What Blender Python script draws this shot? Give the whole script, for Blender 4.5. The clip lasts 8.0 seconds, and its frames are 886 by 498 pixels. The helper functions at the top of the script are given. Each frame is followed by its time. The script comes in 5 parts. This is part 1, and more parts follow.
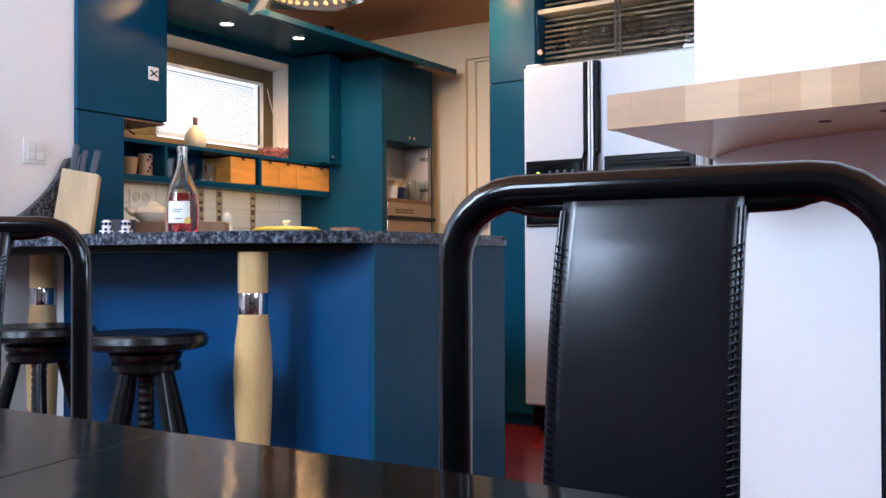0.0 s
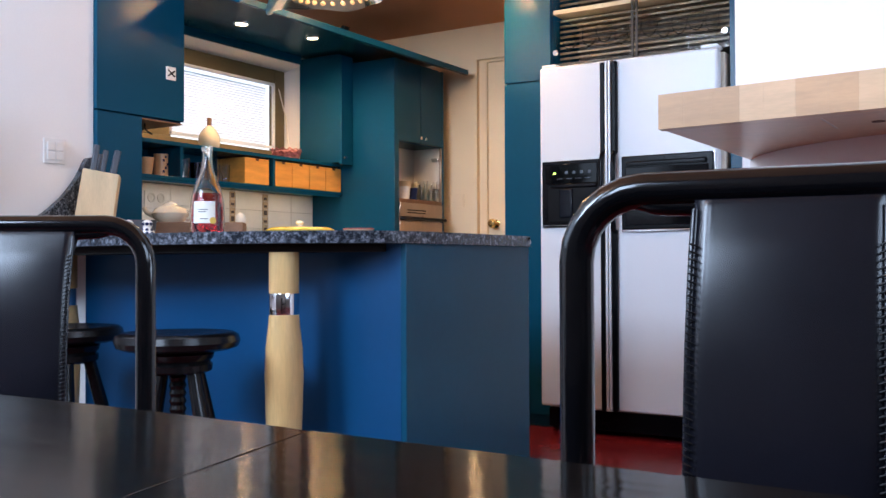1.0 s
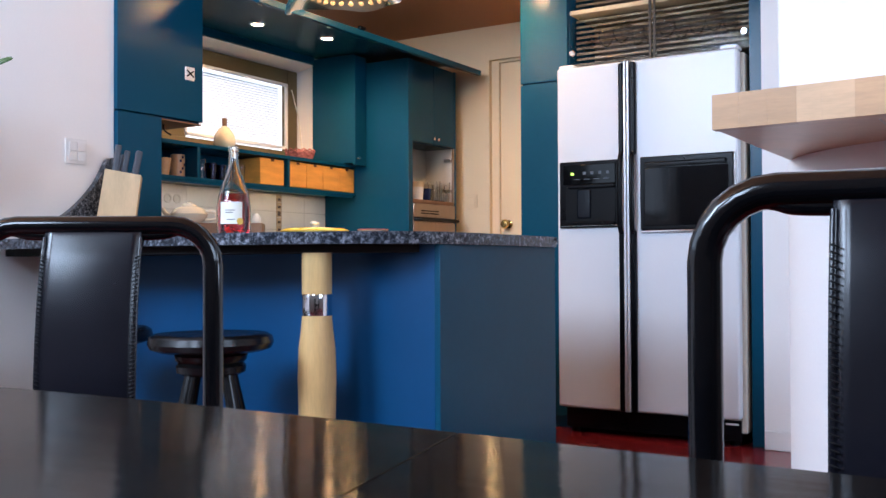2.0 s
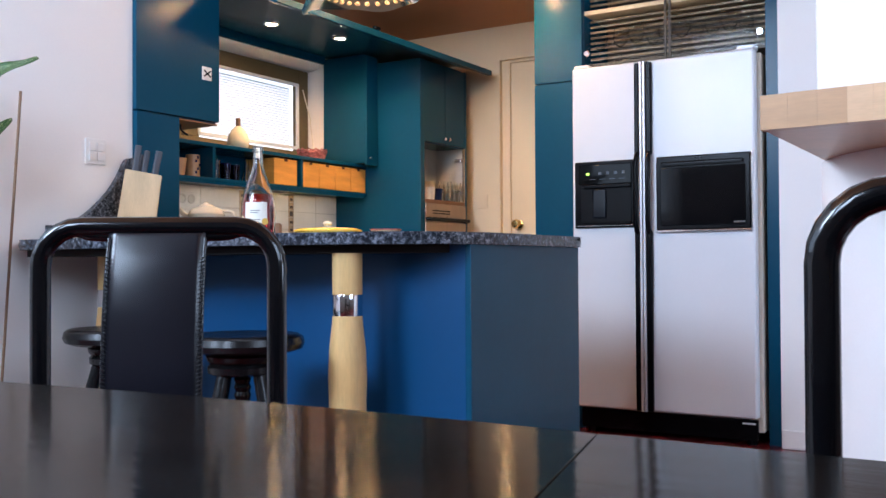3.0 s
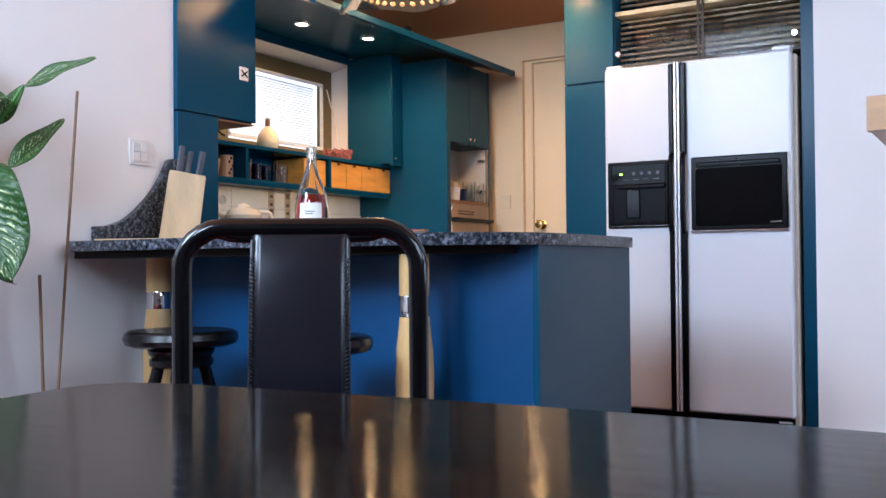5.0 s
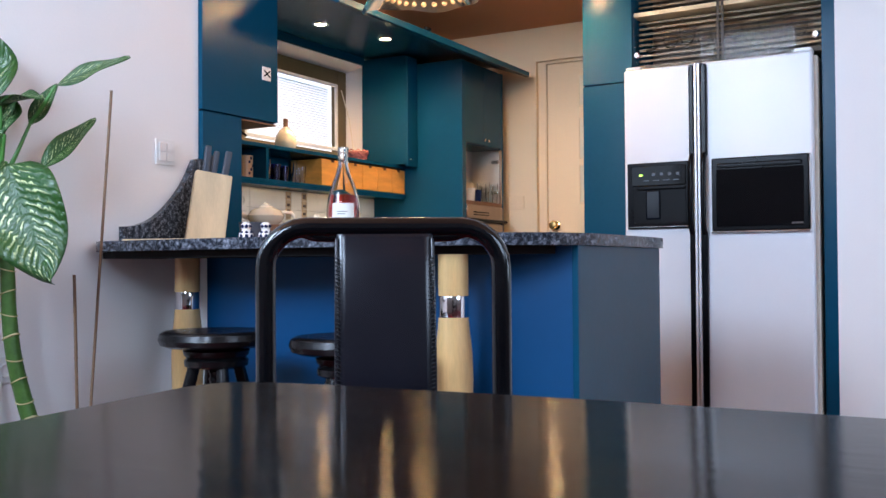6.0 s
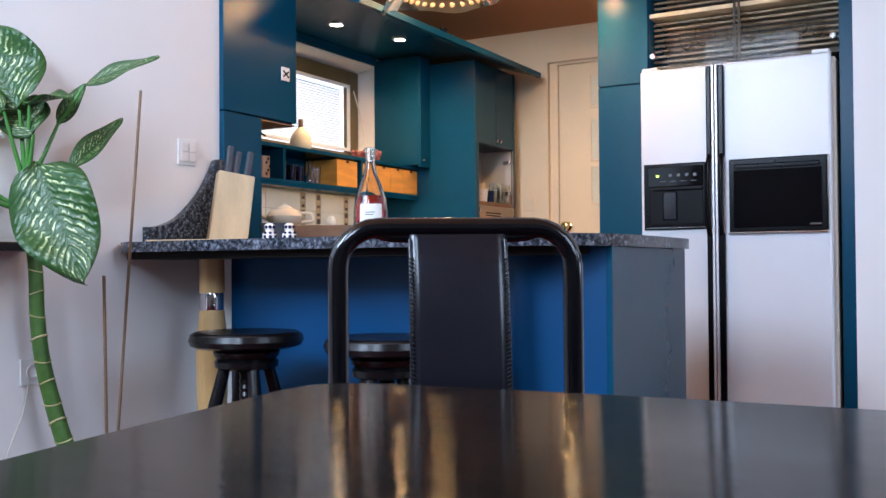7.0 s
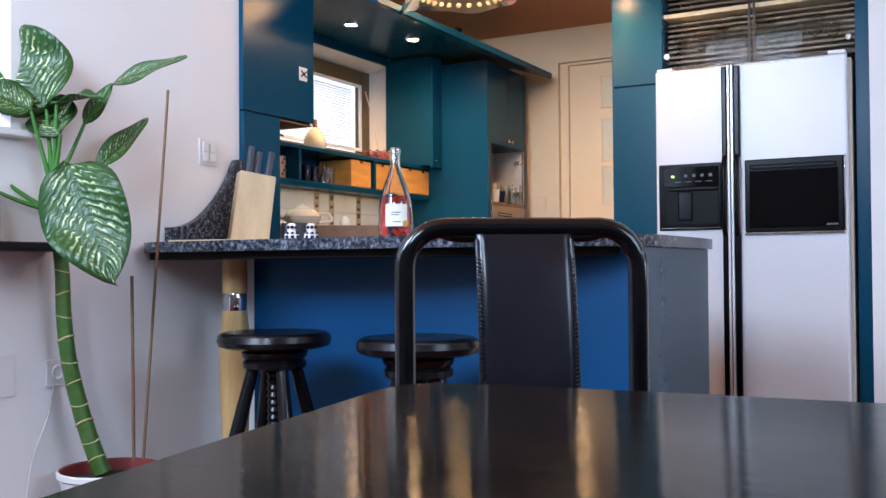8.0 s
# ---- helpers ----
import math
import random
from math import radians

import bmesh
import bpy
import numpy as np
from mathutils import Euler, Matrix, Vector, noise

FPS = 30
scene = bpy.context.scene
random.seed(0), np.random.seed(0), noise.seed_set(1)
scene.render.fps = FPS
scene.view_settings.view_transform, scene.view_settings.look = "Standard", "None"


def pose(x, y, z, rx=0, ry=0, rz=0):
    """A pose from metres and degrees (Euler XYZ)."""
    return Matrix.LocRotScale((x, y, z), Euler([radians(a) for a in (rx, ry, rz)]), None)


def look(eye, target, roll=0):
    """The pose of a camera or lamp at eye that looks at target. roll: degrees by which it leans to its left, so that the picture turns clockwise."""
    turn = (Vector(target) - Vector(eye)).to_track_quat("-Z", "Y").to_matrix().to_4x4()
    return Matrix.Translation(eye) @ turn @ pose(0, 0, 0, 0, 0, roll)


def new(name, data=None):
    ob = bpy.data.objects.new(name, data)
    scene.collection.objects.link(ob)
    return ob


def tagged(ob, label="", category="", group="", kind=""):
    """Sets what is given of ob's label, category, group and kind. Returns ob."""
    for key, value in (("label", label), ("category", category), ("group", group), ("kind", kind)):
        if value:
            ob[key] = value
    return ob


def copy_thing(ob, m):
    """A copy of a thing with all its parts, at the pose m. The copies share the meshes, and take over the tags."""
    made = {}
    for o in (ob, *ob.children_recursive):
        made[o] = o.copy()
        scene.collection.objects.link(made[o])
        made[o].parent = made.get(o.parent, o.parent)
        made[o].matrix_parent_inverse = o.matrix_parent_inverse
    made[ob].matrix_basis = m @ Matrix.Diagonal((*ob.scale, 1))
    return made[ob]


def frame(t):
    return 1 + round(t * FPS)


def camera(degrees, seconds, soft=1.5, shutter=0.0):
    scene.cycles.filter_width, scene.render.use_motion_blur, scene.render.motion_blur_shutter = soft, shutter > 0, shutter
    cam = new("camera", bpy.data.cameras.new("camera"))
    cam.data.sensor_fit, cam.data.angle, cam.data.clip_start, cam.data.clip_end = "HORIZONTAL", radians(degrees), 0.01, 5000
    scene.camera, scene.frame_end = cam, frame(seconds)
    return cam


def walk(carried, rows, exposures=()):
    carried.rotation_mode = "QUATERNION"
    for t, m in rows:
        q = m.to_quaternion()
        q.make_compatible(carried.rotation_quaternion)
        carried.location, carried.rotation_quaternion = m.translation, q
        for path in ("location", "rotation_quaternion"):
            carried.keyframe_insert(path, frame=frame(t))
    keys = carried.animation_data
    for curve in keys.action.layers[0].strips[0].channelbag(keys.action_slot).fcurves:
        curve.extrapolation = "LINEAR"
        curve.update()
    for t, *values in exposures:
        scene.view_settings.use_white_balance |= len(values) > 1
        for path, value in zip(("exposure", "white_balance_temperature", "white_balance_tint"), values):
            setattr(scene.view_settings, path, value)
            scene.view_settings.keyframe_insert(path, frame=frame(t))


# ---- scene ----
cam = camera(49.8, 8.0)
PATH = [
    (0, (0.302, -0.154, 0.83), (-0.785, 1.525, 0.859), -0.2),
    (0.5, (0.253, -0.18, 0.826), (-0.828, 1.502, 0.857), -0.3),
    (1, (0.203, -0.214, 0.828), (-0.871, 1.473, 0.859), -0.2),
    (1.5, (0.148, -0.243, 0.828), (-0.92, 1.448, 0.86), -0.2),
    (3, (0.004, -0.332, 0.83), (-1.045, 1.37, 0.862), -0.3),
    (3.5, (-0.052, -0.362, 0.831), (-1.093, 1.345, 0.863), -0.3),
    (4, (-0.106, -0.398, 0.832), (-1.139, 1.315, 0.864), -0.3),
    (4.5, (-0.154, -0.425, 0.833), (-1.18, 1.291, 0.865), -0.4),
    (6, (-0.338, -0.526, 0.831), (-1.34, 1.205, 0.866), -0.4),
    (6.5, (-0.392, -0.554, 0.831), (-1.386, 1.181, 0.867), -0.4),
    (7, (-0.449, -0.583, 0.831), (-1.435, 1.156, 0.868), -0.4),
    (7.5, (-0.502, -0.609, 0.831), (-1.481, 1.134, 0.868), -0.4),
    (8, (-0.548, -0.636, 0.831), (-1.521, 1.111, 0.869), -0.4),
]
walk(cam, [(t, look(eye, target, roll)) for t, eye, target, roll in PATH], [(0.0, 0.04, 5900, 12), (8.0, 0.04, 5900, 12)])

# ---- light ----
world = bpy.data.worlds.new("sky")
scene.world = world
world.use_nodes = True
wn = world.node_tree
sky = wn.nodes.new("ShaderNodeTexSky")
sky.sky_type, sky.sun_disc = "NISHITA", False
sky.sun_elevation, sky.sun_rotation = radians(38), radians(150)
wn.nodes["Background"].inputs["Strength"].default_value = 0.08
wn.links.new(sky.outputs["Color"], wn.nodes["Background"].inputs["Color"])


def window_light(name, m, w, h, power, color):
    """Daylight that enters through a window's opening."""
    d = bpy.data.lights.new(name, "AREA")
    d.shape, d.size, d.size_y, d.energy, d.color = "RECTANGLE", w, h, power, color
    ob = new(name, d)
    ob.matrix_world = m
    return ob


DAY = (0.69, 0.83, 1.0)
window_light("daylight_west", pose(-3.24, -0.35, 1.80, 0, -90, 0), 0.9, 1.9, 18, DAY)
window_light("daylight_south", pose(-2.6, -1.56, 2.70, 90, 0, 0), 1.0, 1.2, 175, DAY)
window_light("daylight_slot", pose(-1.08, -1.56, 2.30, 90, 0, 0), 0.56, 0.9, 46, DAY)
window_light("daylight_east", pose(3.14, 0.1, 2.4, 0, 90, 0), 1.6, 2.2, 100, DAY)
# Added fill with no known window here; it brightens the fridge-side wall.
window_light("fill_northeast", pose(3.14, 3.0, 1.6, 0, 90, 0), 1.2, 1.3, 80, DAY)
window_light("daylight_kitchen", pose(-3.84, 3.66, 1.72, 0, -90, 0), 0.6, 1.1, 2.6, (0.95, 0.97, 1.0))


def spot(name, x, y, z, power, angle=162):
    d = bpy.data.lights.new(name, "SPOT")
    d.energy, d.spot_size, d.spot_blend, d.color, d.shadow_soft_size = power, radians(angle), 0.75, (1.0, 0.57, 0.24), 0.03
    ob = new(name, d)
    ob.location = (x, y, z)
    return ob


spot("downlight_beam", -3.305, 3.368, 2.058, 24)
spot("downlight_beam", -3.20, 3.805, 2.058, 24)
spot("ceiling_beam", -2.2, 3.88, 2.285, 38, 176)
bulb = bpy.data.lights.new("pendant_bulb", "POINT")
bulb.energy, bulb.color, bulb.shadow_soft_size = 9, (1.0, 0.60, 0.25), 0.05
new("pendant_bulb", bulb).location = (-2.54, 3.13, 2.12)


# ---- materials ----
def mat(name, color, rough=0.5, metal=0.0, var=0.12, scale=3.0, fine=60.0, bump=0.05, coat=0.0, stretch=(1, 1, 1), rvar=0.1, second=None, transmission=0.0, ior=1.45, spec=0.5):
    """A painted, stained or polished surface: broad stains and fine grain in colour, gloss and relief."""
    m = bpy.data.materials.new(name)
    m.use_nodes = True
    n, l = m.node_tree.nodes, m.node_tree.links
    b = n["Principled BSDF"]
    co = n.new("ShaderNodeTexCoord")
    mp = n.new("ShaderNodeMapping")
    mp.inputs["Scale"].default_value = stretch
    l.new(co.outputs["Object"], mp.inputs["Vector"])
    big, small = n.new("ShaderNodeTexNoise"), n.new("ShaderNodeTexNoise")
    big.inputs["Scale"].default_value, small.inputs["Scale"].default_value = scale, fine
    big.inputs["Detail"].default_value, small.inputs["Detail"].default_value = 5, 4
    l.new(mp.outputs["Vector"], big.inputs["Vector"])
    l.new(mp.outputs["Vector"], small.inputs["Vector"])
    add = n.new("ShaderNodeMath")
    add.operation = "MULTIPLY_ADD"
    add.inputs[1].default_value, add.inputs[2].default_value = 0.35, 0.0
    l.new(small.outputs["Fac"], add.inputs[0])
    l.new(big.outputs["Fac"], add.inputs[2])
    ramp = n.new("ShaderNodeValToRGB")
    dark = second or [c * (1 - var) for c in color]
    light = [min(1, c * (1 + var)) for c in color]
    ramp.color_ramp.elements[0].position, ramp.color_ramp.elements[1].position = 0.45, 0.9
    ramp.color_ramp.elements[0].color, ramp.color_ramp.elements[1].color = (*dark, 1), (*light, 1)
    l.new(add.outputs[0], ramp.inputs["Fac"])
    l.new(ramp.outputs["Color"], b.inputs["Base Color"])
    rr = n.new("ShaderNodeMapRange")
    rr.inputs["To Min"].default_value, rr.inputs["To Max"].default_value = max(0.02, rough - rvar), min(1, rough + rvar)
    l.new(big.outputs["Fac"], rr.inputs["Value"])
    l.new(rr.outputs["Result"], b.inputs["Roughness"])
    b.inputs["Metallic"].default_value, b.inputs["Coat Weight"].default_value, b.inputs["Coat Roughness"].default_value = metal, coat, 0.08
    b.inputs["Transmission Weight"].default_value, b.inputs["IOR"].default_value = transmission, ior
    b.inputs["Specular IOR Level"].default_value = spec
    if bump:
        bp = n.new("ShaderNodeBump")
        bp.inputs["Strength"].default_value, bp.inputs["Distance"].default_value = bump, 0.002
        l.new(small.outputs["Fac"], bp.inputs["Height"])
        l.new(bp.outputs["Normal"], b.inputs["Normal"])
    return m


def glow(name, color, strength):
    m = bpy.data.materials.new(name)
    m.use_nodes = True
    b = m.node_tree.nodes["Principled BSDF"]
    b.inputs["Base Color"].default_value = (*color, 1)
    b.inputs["Emission Color"].default_value, b.inputs["Emission Strength"].default_value = (*color, 1), strength
    return m


def glass_mat(name, color=(1, 1, 1), rough=0.0, ior=1.45):
    m = bpy.data.materials.new(name)
    m.use_nodes = True
    b = m.node_tree.nodes["Principled BSDF"]
    b.inputs["Base Color"].default_value = (*color, 1)
    b.inputs["Transmission Weight"].default_value, b.inputs["Roughness"].default_value, b.inputs["IOR"].default_value = 1, rough, ior
    return m


def granite_mat(name):
    """Blue-black polished granite with pale feldspar flecks."""
    m = mat(name, (0.03, 0.035, 0.045), 0.16, bump=0.02)
    n, l = m.node_tree.nodes, m.node_tree.links
    co = n.new("ShaderNodeTexCoord")
    v = n.new("ShaderNodeTexNoise")
    v.inputs["Scale"].default_value, v.inputs["Detail"].default_value, v.inputs["Roughness"].default_value = 64, 6, 0.75
    l.new(co.outputs["Object"], v.inputs["Vector"])
    r = n.new("ShaderNodeValToRGB")
    r.color_ramp.elements[0].position, r.color_ramp.elements[0].color = 0.44, (0.012, 0.014, 0.02, 1)
    r.color_ramp.elements[1].position, r.color_ramp.elements[1].color = 0.66, (0.26, 0.28, 0.33, 1)
    e = r.color_ramp.elements.new(0.54)
    e.color = (0.07, 0.08, 0.10, 1)
    l.new(v.outputs["Fac"], r.inputs["Fac"])
    l.new(r.outputs["Color"], n["Principled BSDF"].inputs["Base Color"])
    return m


def leaf_mat(name):
    """Green leaf with cream streaks between the side veins; the leaf's own u, v place them."""
    m = bpy.data.materials.new(name)
    m.use_nodes = True
    n, l = m.node_tree.nodes, m.node_tree.links
    b = n["Principled BSDF"]
    uv = n.new("ShaderNodeTexCoord")
    sep = n.new("ShaderNodeSeparateXYZ")
    l.new(uv.outputs["UV"], sep.inputs[0])

    def op(kind, a, c, clamp=False):
        k = n.new("ShaderNodeMath")
        k.operation, k.use_clamp = kind, clamp
        for i, s in enumerate((a, c)):
            if s is None:
                continue
            if isinstance(s, (int, float)):
                k.inputs[i].default_value = s
            else:
                l.new(s, k.inputs[i])
        return k.outputs[0]
    side = op("ABSOLUTE", op("SUBTRACT", sep.outputs[0], 0.5), None)
    noise_t = n.new("ShaderNodeTexNoise")
    noise_t.inputs["Scale"].default_value, noise_t.inputs["Detail"].default_value = 13, 6
    l.new(uv.outputs["UV"], noise_t.inputs["Vector"])
    wob = op("MULTIPLY", op("SUBTRACT", noise_t.outputs["Fac"], 0.5), 0.12)
    slant = op("ADD", op("SUBTRACT", sep.outputs[1], op("MULTIPLY", side, 0.55)), wob)
    stripe = op("SINE", op("MULTIPLY", slant, 96), None)
    stripe = op("MULTIPLY", op("ADD", stripe, -0.38), 2.2, True)
    zone = op("MULTIPLY", op("SUBTRACT", 0.40, side), 7.0, True)
    mid = op("MULTIPLY", op("SUBTRACT", side, 0.035), 30.0, True)
    patch = op("MULTIPLY", op("SUBTRACT", noise_t.outputs["Fac"], 0.45), 8.0, True)
    fac = op("MULTIPLY", op("MULTIPLY", stripe, zone), op("MULTIPLY", mid, patch))
    mix = n.new("ShaderNodeMix")
    mix.data_type = "RGBA"
    mix.inputs["A"].default_value, mix.inputs["B"].default_value = (0.016, 0.066, 0.008, 1), (0.50, 0.56, 0.27, 1)
    l.new(fac, mix.inputs["Factor"])
    l.new(mix.outputs["Result"], b.inputs["Base Color"])
    b.inputs["Roughness"].default_value = 0.34
    b.inputs["Subsurface Weight"].default_value = 0.0
    bp = n.new("ShaderNodeBump")
    bp.inputs["Strength"].default_value, bp.inputs["Distance"].default_value = 0.35, 0.004
    l.new(op("SINE", op("MULTIPLY", slant, 96), None), bp.inputs["Height"])
    l.new(bp.outputs["Normal"], b.inputs["Normal"])
    return m


# Tone for the unseen walls, chosen dark to cut bounced light.
UNSEEN_WALL = mat("dark_unseen_wall", (0.15, 0.13, 0.115), 0.85, var=0.06, scale=1.2, fine=140, bump=0.12)
WALL = mat("white_plaster", (0.83, 0.815, 0.805), 0.85, var=0.03, scale=1.2, fine=140, bump=0.12)
CREAM = mat("cream_plaster", (0.82, 0.63, 0.41), 0.8, var=0.04, scale=1.5, fine=140, bump=0.12)
CEIL = mat("brown_ceiling_paint", (0.54, 0.24, 0.10), 0.7, var=0.08, scale=0.8, fine=90, bump=0.08)
FLOOR = mat("red_floor", (0.13, 0.009, 0.011), 0.25, var=0.2, scale=2.5, fine=50, bump=0.04)
TEAL = mat("blue_cabinet_lacquer", (0.005, 0.060, 0.114), 0.25, var=0.07, scale=2.0, fine=45, bump=0.015, rvar=0.03, spec=0.19)
# Cabinet lacquer again, bluer: daylight on the bar front is put into it.
DAYLIT_BLUE = mat("daylit_blue_lacquer", (0.003, 0.055, 0.155), 0.38, var=0.07, scale=2.0, fine=45, bump=0.03, rvar=0.06, spec=0.3)
GRANITE = granite_mat("granite")
BIRCH = mat("birch_wood", (0.64, 0.42, 0.175), 0.32, var=0.16, scale=4, fine=35, bump=0.04, stretch=(6, 6, 0.8), coat=0.4)
PINE = mat("pale_block_wood", (0.60, 0.45, 0.27), 0.5, var=0.14, scale=5, fine=45, bump=0.06, stretch=(5, 5, 0.9))
BUTCHER = mat("butcher_block", (0.56, 0.36, 0.21), 0.42, var=0.16, scale=4, fine=40, bump=0.05, stretch=(1, 1, 7), coat=0.2)
# Birch; the warm lamplight on it is put into the orange.
DRAWER = mat("warm_lit_birch", (0.78, 0.36, 0.07), 0.45, var=0.14, scale=5, fine=45, bump=0.05, stretch=(3, 1, 6))
OLIVE = mat("olive_window_frame", (0.13, 0.095, 0.042), 0.45, var=0.12, scale=5, fine=60, bump=0.05)
BROWN = mat("brown_wood", (0.22, 0.11, 0.055), 0.5, var=0.2, scale=4, fine=40, bump=0.06, stretch=(1, 5, 5))
BLACKWOOD = mat("black_stained_wood", (0.006, 0.0055, 0.006), 0.24, var=0.3, scale=6, fine=50, bump=0.08, spec=0.35)
TABLE = mat("black_lacquered_table", (0.007, 0.0055, 0.005), 0.115, var=0.35, scale=3, fine=9, bump=0.12, stretch=(1.2, 6, 1), rvar=0.03, spec=0.08)
brushed = TABLE.node_tree.nodes.new("ShaderNodeCombineXYZ")
brushed.inputs[0].default_value, brushed.inputs[1].default_value = -0.6, 0.8
TABLE.node_tree.links.new(brushed.outputs[0], TABLE.node_tree.nodes["Principled BSDF"].inputs["Tangent"])
TABLE.node_tree.nodes["Principled BSDF"].inputs["Anisotropic"].default_value = 1.0
TABLE.node_tree.nodes["Principled BSDF"].inputs["Specular Tint"].default_value = (1.0, 0.82, 0.66, 1)
TUBE = mat("black_enamel_tube", (0.003, 0.003, 0.004), 0.14, var=0.2, scale=6, fine=80, bump=0.03, spec=0.5, rvar=0.05)
LEATHER = mat("black_leather", (0.006, 0.006, 0.010), 0.25, var=0.3, scale=7, fine=260, bump=0.03, rvar=0.06, spec=0.5)
THREAD = mat("stitch_thread", (0.004, 0.004, 0.005), 0.55, bump=0.1, spec=0.3)
FRIDGE = mat("white_fridge_enamel", (0.69, 0.71, 0.75), 0.3, var=0.03, scale=2, fine=220, bump=0.10, rvar=0.04)
FRIDGE_SIDE = mat("cream_fridge_side", (0.68, 0.62, 0.52), 0.4, var=0.05, bump=0.05)
BLACK = mat("black_plastic", (0.003, 0.003, 0.004), 0.24, var=0.2, scale=6, fine=90, bump=0.02, spec=0.12)
SATINBLACK = mat("matt_black_plastic", (0.003, 0.003, 0.004), 0.4, var=0.2, bump=0.02, spec=0.12)
BLACKGLASS = mat("black_glass_panel", (0.003, 0.003, 0.004), 0.06, var=0.1, bump=0.0, rvar=0.02, spec=0.2)
SATIN = mat("satin_grey_trim", (0.62, 0.62, 0.65), 0.32, 0.25, var=0.05, bump=0.02)
CHROME = mat("chrome", (0.78, 0.78, 0.80), 0.10, 1.0, var=0.04, bump=0.01, rvar=0.04)
STEEL = mat("warm_steel", (0.34, 0.25, 0.19), 0.30, 1.0, var=0.08, bump=0.02, stretch=(1, 12, 1))
BRASS = mat("brass", (0.72, 0.48, 0.18), 0.22, 1.0, var=0.1, bump=0.01)
PLASTIC = mat("white_plastic", (0.80, 0.79, 0.78), 0.35, var=0.02, bump=0.02)
TILE = mat("white_wall_tile", (0.76, 0.71, 0.63), 0.22, var=0.06, scale=6, fine=60, bump=0.04)
GROUT = mat("tile_grout", (0.60, 0.55, 0.47), 0.9, bump=0.2)
MOSAIC = mat("dark_mosaic", (0.09, 0.055, 0.04), 0.3, var=0.5, scale=30, fine=90, bump=0.05)
MOSAIC_BASE = mat("tan_mosaic", (0.46, 0.33, 0.20), 0.4, var=0.25, scale=25, fine=90, bump=0.05)
CERAMIC = mat("cream_ceramic", (0.76, 0.66, 0.50), 0.2, var=0.05, scale=8, bump=0.02, coat=0.3)
TAN_CER = mat("tan_ceramic", (0.52, 0.30, 0.15), 0.3, var=0.12, scale=8, bump=0.02)
WHITE_CER = mat("white_ceramic", (0.80, 0.80, 0.80), 0.18, var=0.03, scale=8, bump=0.02, coat=0.3)
NAVY = mat("navy_glaze", (0.012, 0.02, 0.07), 0.2, var=0.2, bump=0.02)
YELLOW = mat("yellow_enamel", (0.80, 0.62, 0.10), 0.25, var=0.06, bump=0.02)
RED_WOVEN = mat("red_woven_straw", (0.36, 0.13, 0.12), 0.8, var=0.8, scale=45, fine=160, bump=0.6, second=(0.12, 0.03, 0.03))
DARKGREY = mat("grey_knife_handle", (0.055, 0.065, 0.085), 0.38, var=0.15, bump=0.04)
GLASS = glass_mat("clear_glass", (0.97, 0.99, 0.98))
BLUEGLASS = glass_mat("cobalt_glass", (0.02, 0.03, 0.22))
PANE = glass_mat("window_pane", (1, 1, 1), 0.0, 1.2)
ROSE = glass_mat("rose_wine", (0.66, 0.045, 0.065), 0.0, 1.34)
LABEL = mat("paper_label", (0.80, 0.78, 0.70), 0.7, var=0.04, bump=0.05)
GOLD = mat("gold_seal", (0.70, 0.46, 0.10), 0.35, 0.7, bump=0.05)
SLAT = mat("blind_slat", (0.82, 0.82, 0.84), 0.5, var=0.02, bump=0.02)
CABLE = mat("white_cord", (0.72, 0.68, 0.60), 0.7, bump=0.05)
BAMBOO = mat("dry_bamboo", (0.17, 0.10, 0.055), 0.6, var=0.25, scale=12, fine=80, bump=0.2)
TRUNK = mat("green_trunk", (0.05, 0.115, 0.018), 0.45, var=0.35, scale=14, fine=80, bump=0.2)
SCAR = mat("leaf_scar", (0.42, 0.36, 0.18), 0.7, var=0.3, scale=20, bump=0.2)
STEM = mat("green_stem", (0.06, 0.19, 0.035), 0.4, var=0.2, scale=10, bump=0.1)
LEAF = leaf_mat("variegated_leaf")
POT = mat("white_glazed_pot", (0.74, 0.71, 0.69), 0.3, var=0.05, bump=0.05)
POT_IN = mat("red_pot_inside", (0.20, 0.03, 0.025), 0.5, var=0.2, bump=0.1)
SOIL = mat("dark_soil", (0.03, 0.016, 0.012), 0.95, var=0.5, scale=30, fine=120, bump=0.8)
SHADE = glass_mat("amber_shade_glass", (1.0, 0.86, 0.64), 0.14, 1.2)
LAMPGLOW = glow("lamp_glow", (1.0, 0.70, 0.36), 105.0)
BEADGLOW = glow("lit_glass_bead", (0.50, 0.30, 0.13), 0.7)
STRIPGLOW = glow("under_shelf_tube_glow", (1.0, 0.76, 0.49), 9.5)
LED = glow("green_led", (0.55, 1.0, 0.10), 2.5)
DARKHOLE = mat("dark_hole", (0.10, 0.035, 0.02), 0.8)
# For bars that replace the horizontal lines seen in the glass doors.
CLEAR_BAR = mat("door_line_bar", (0.15, 0.095, 0.042), 0.45, var=0.12, bump=0.03)
# Near-black tone carries the shade under the bar's overhang.
SHADED_UNDERSIDE = mat("shaded_board", (0.012, 0.010, 0.009), 0.7, var=0.2, bump=0.05, spec=0.2)
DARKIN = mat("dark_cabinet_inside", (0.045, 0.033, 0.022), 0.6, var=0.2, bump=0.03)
GLASSDOOR = glass_mat("cabinet_glass", (0.97, 0.96, 0.93), 0.0, 1.12)
THINGLASS = glass_mat("thin_glass", (0.97, 0.97, 0.95), 0.0, 1.12)

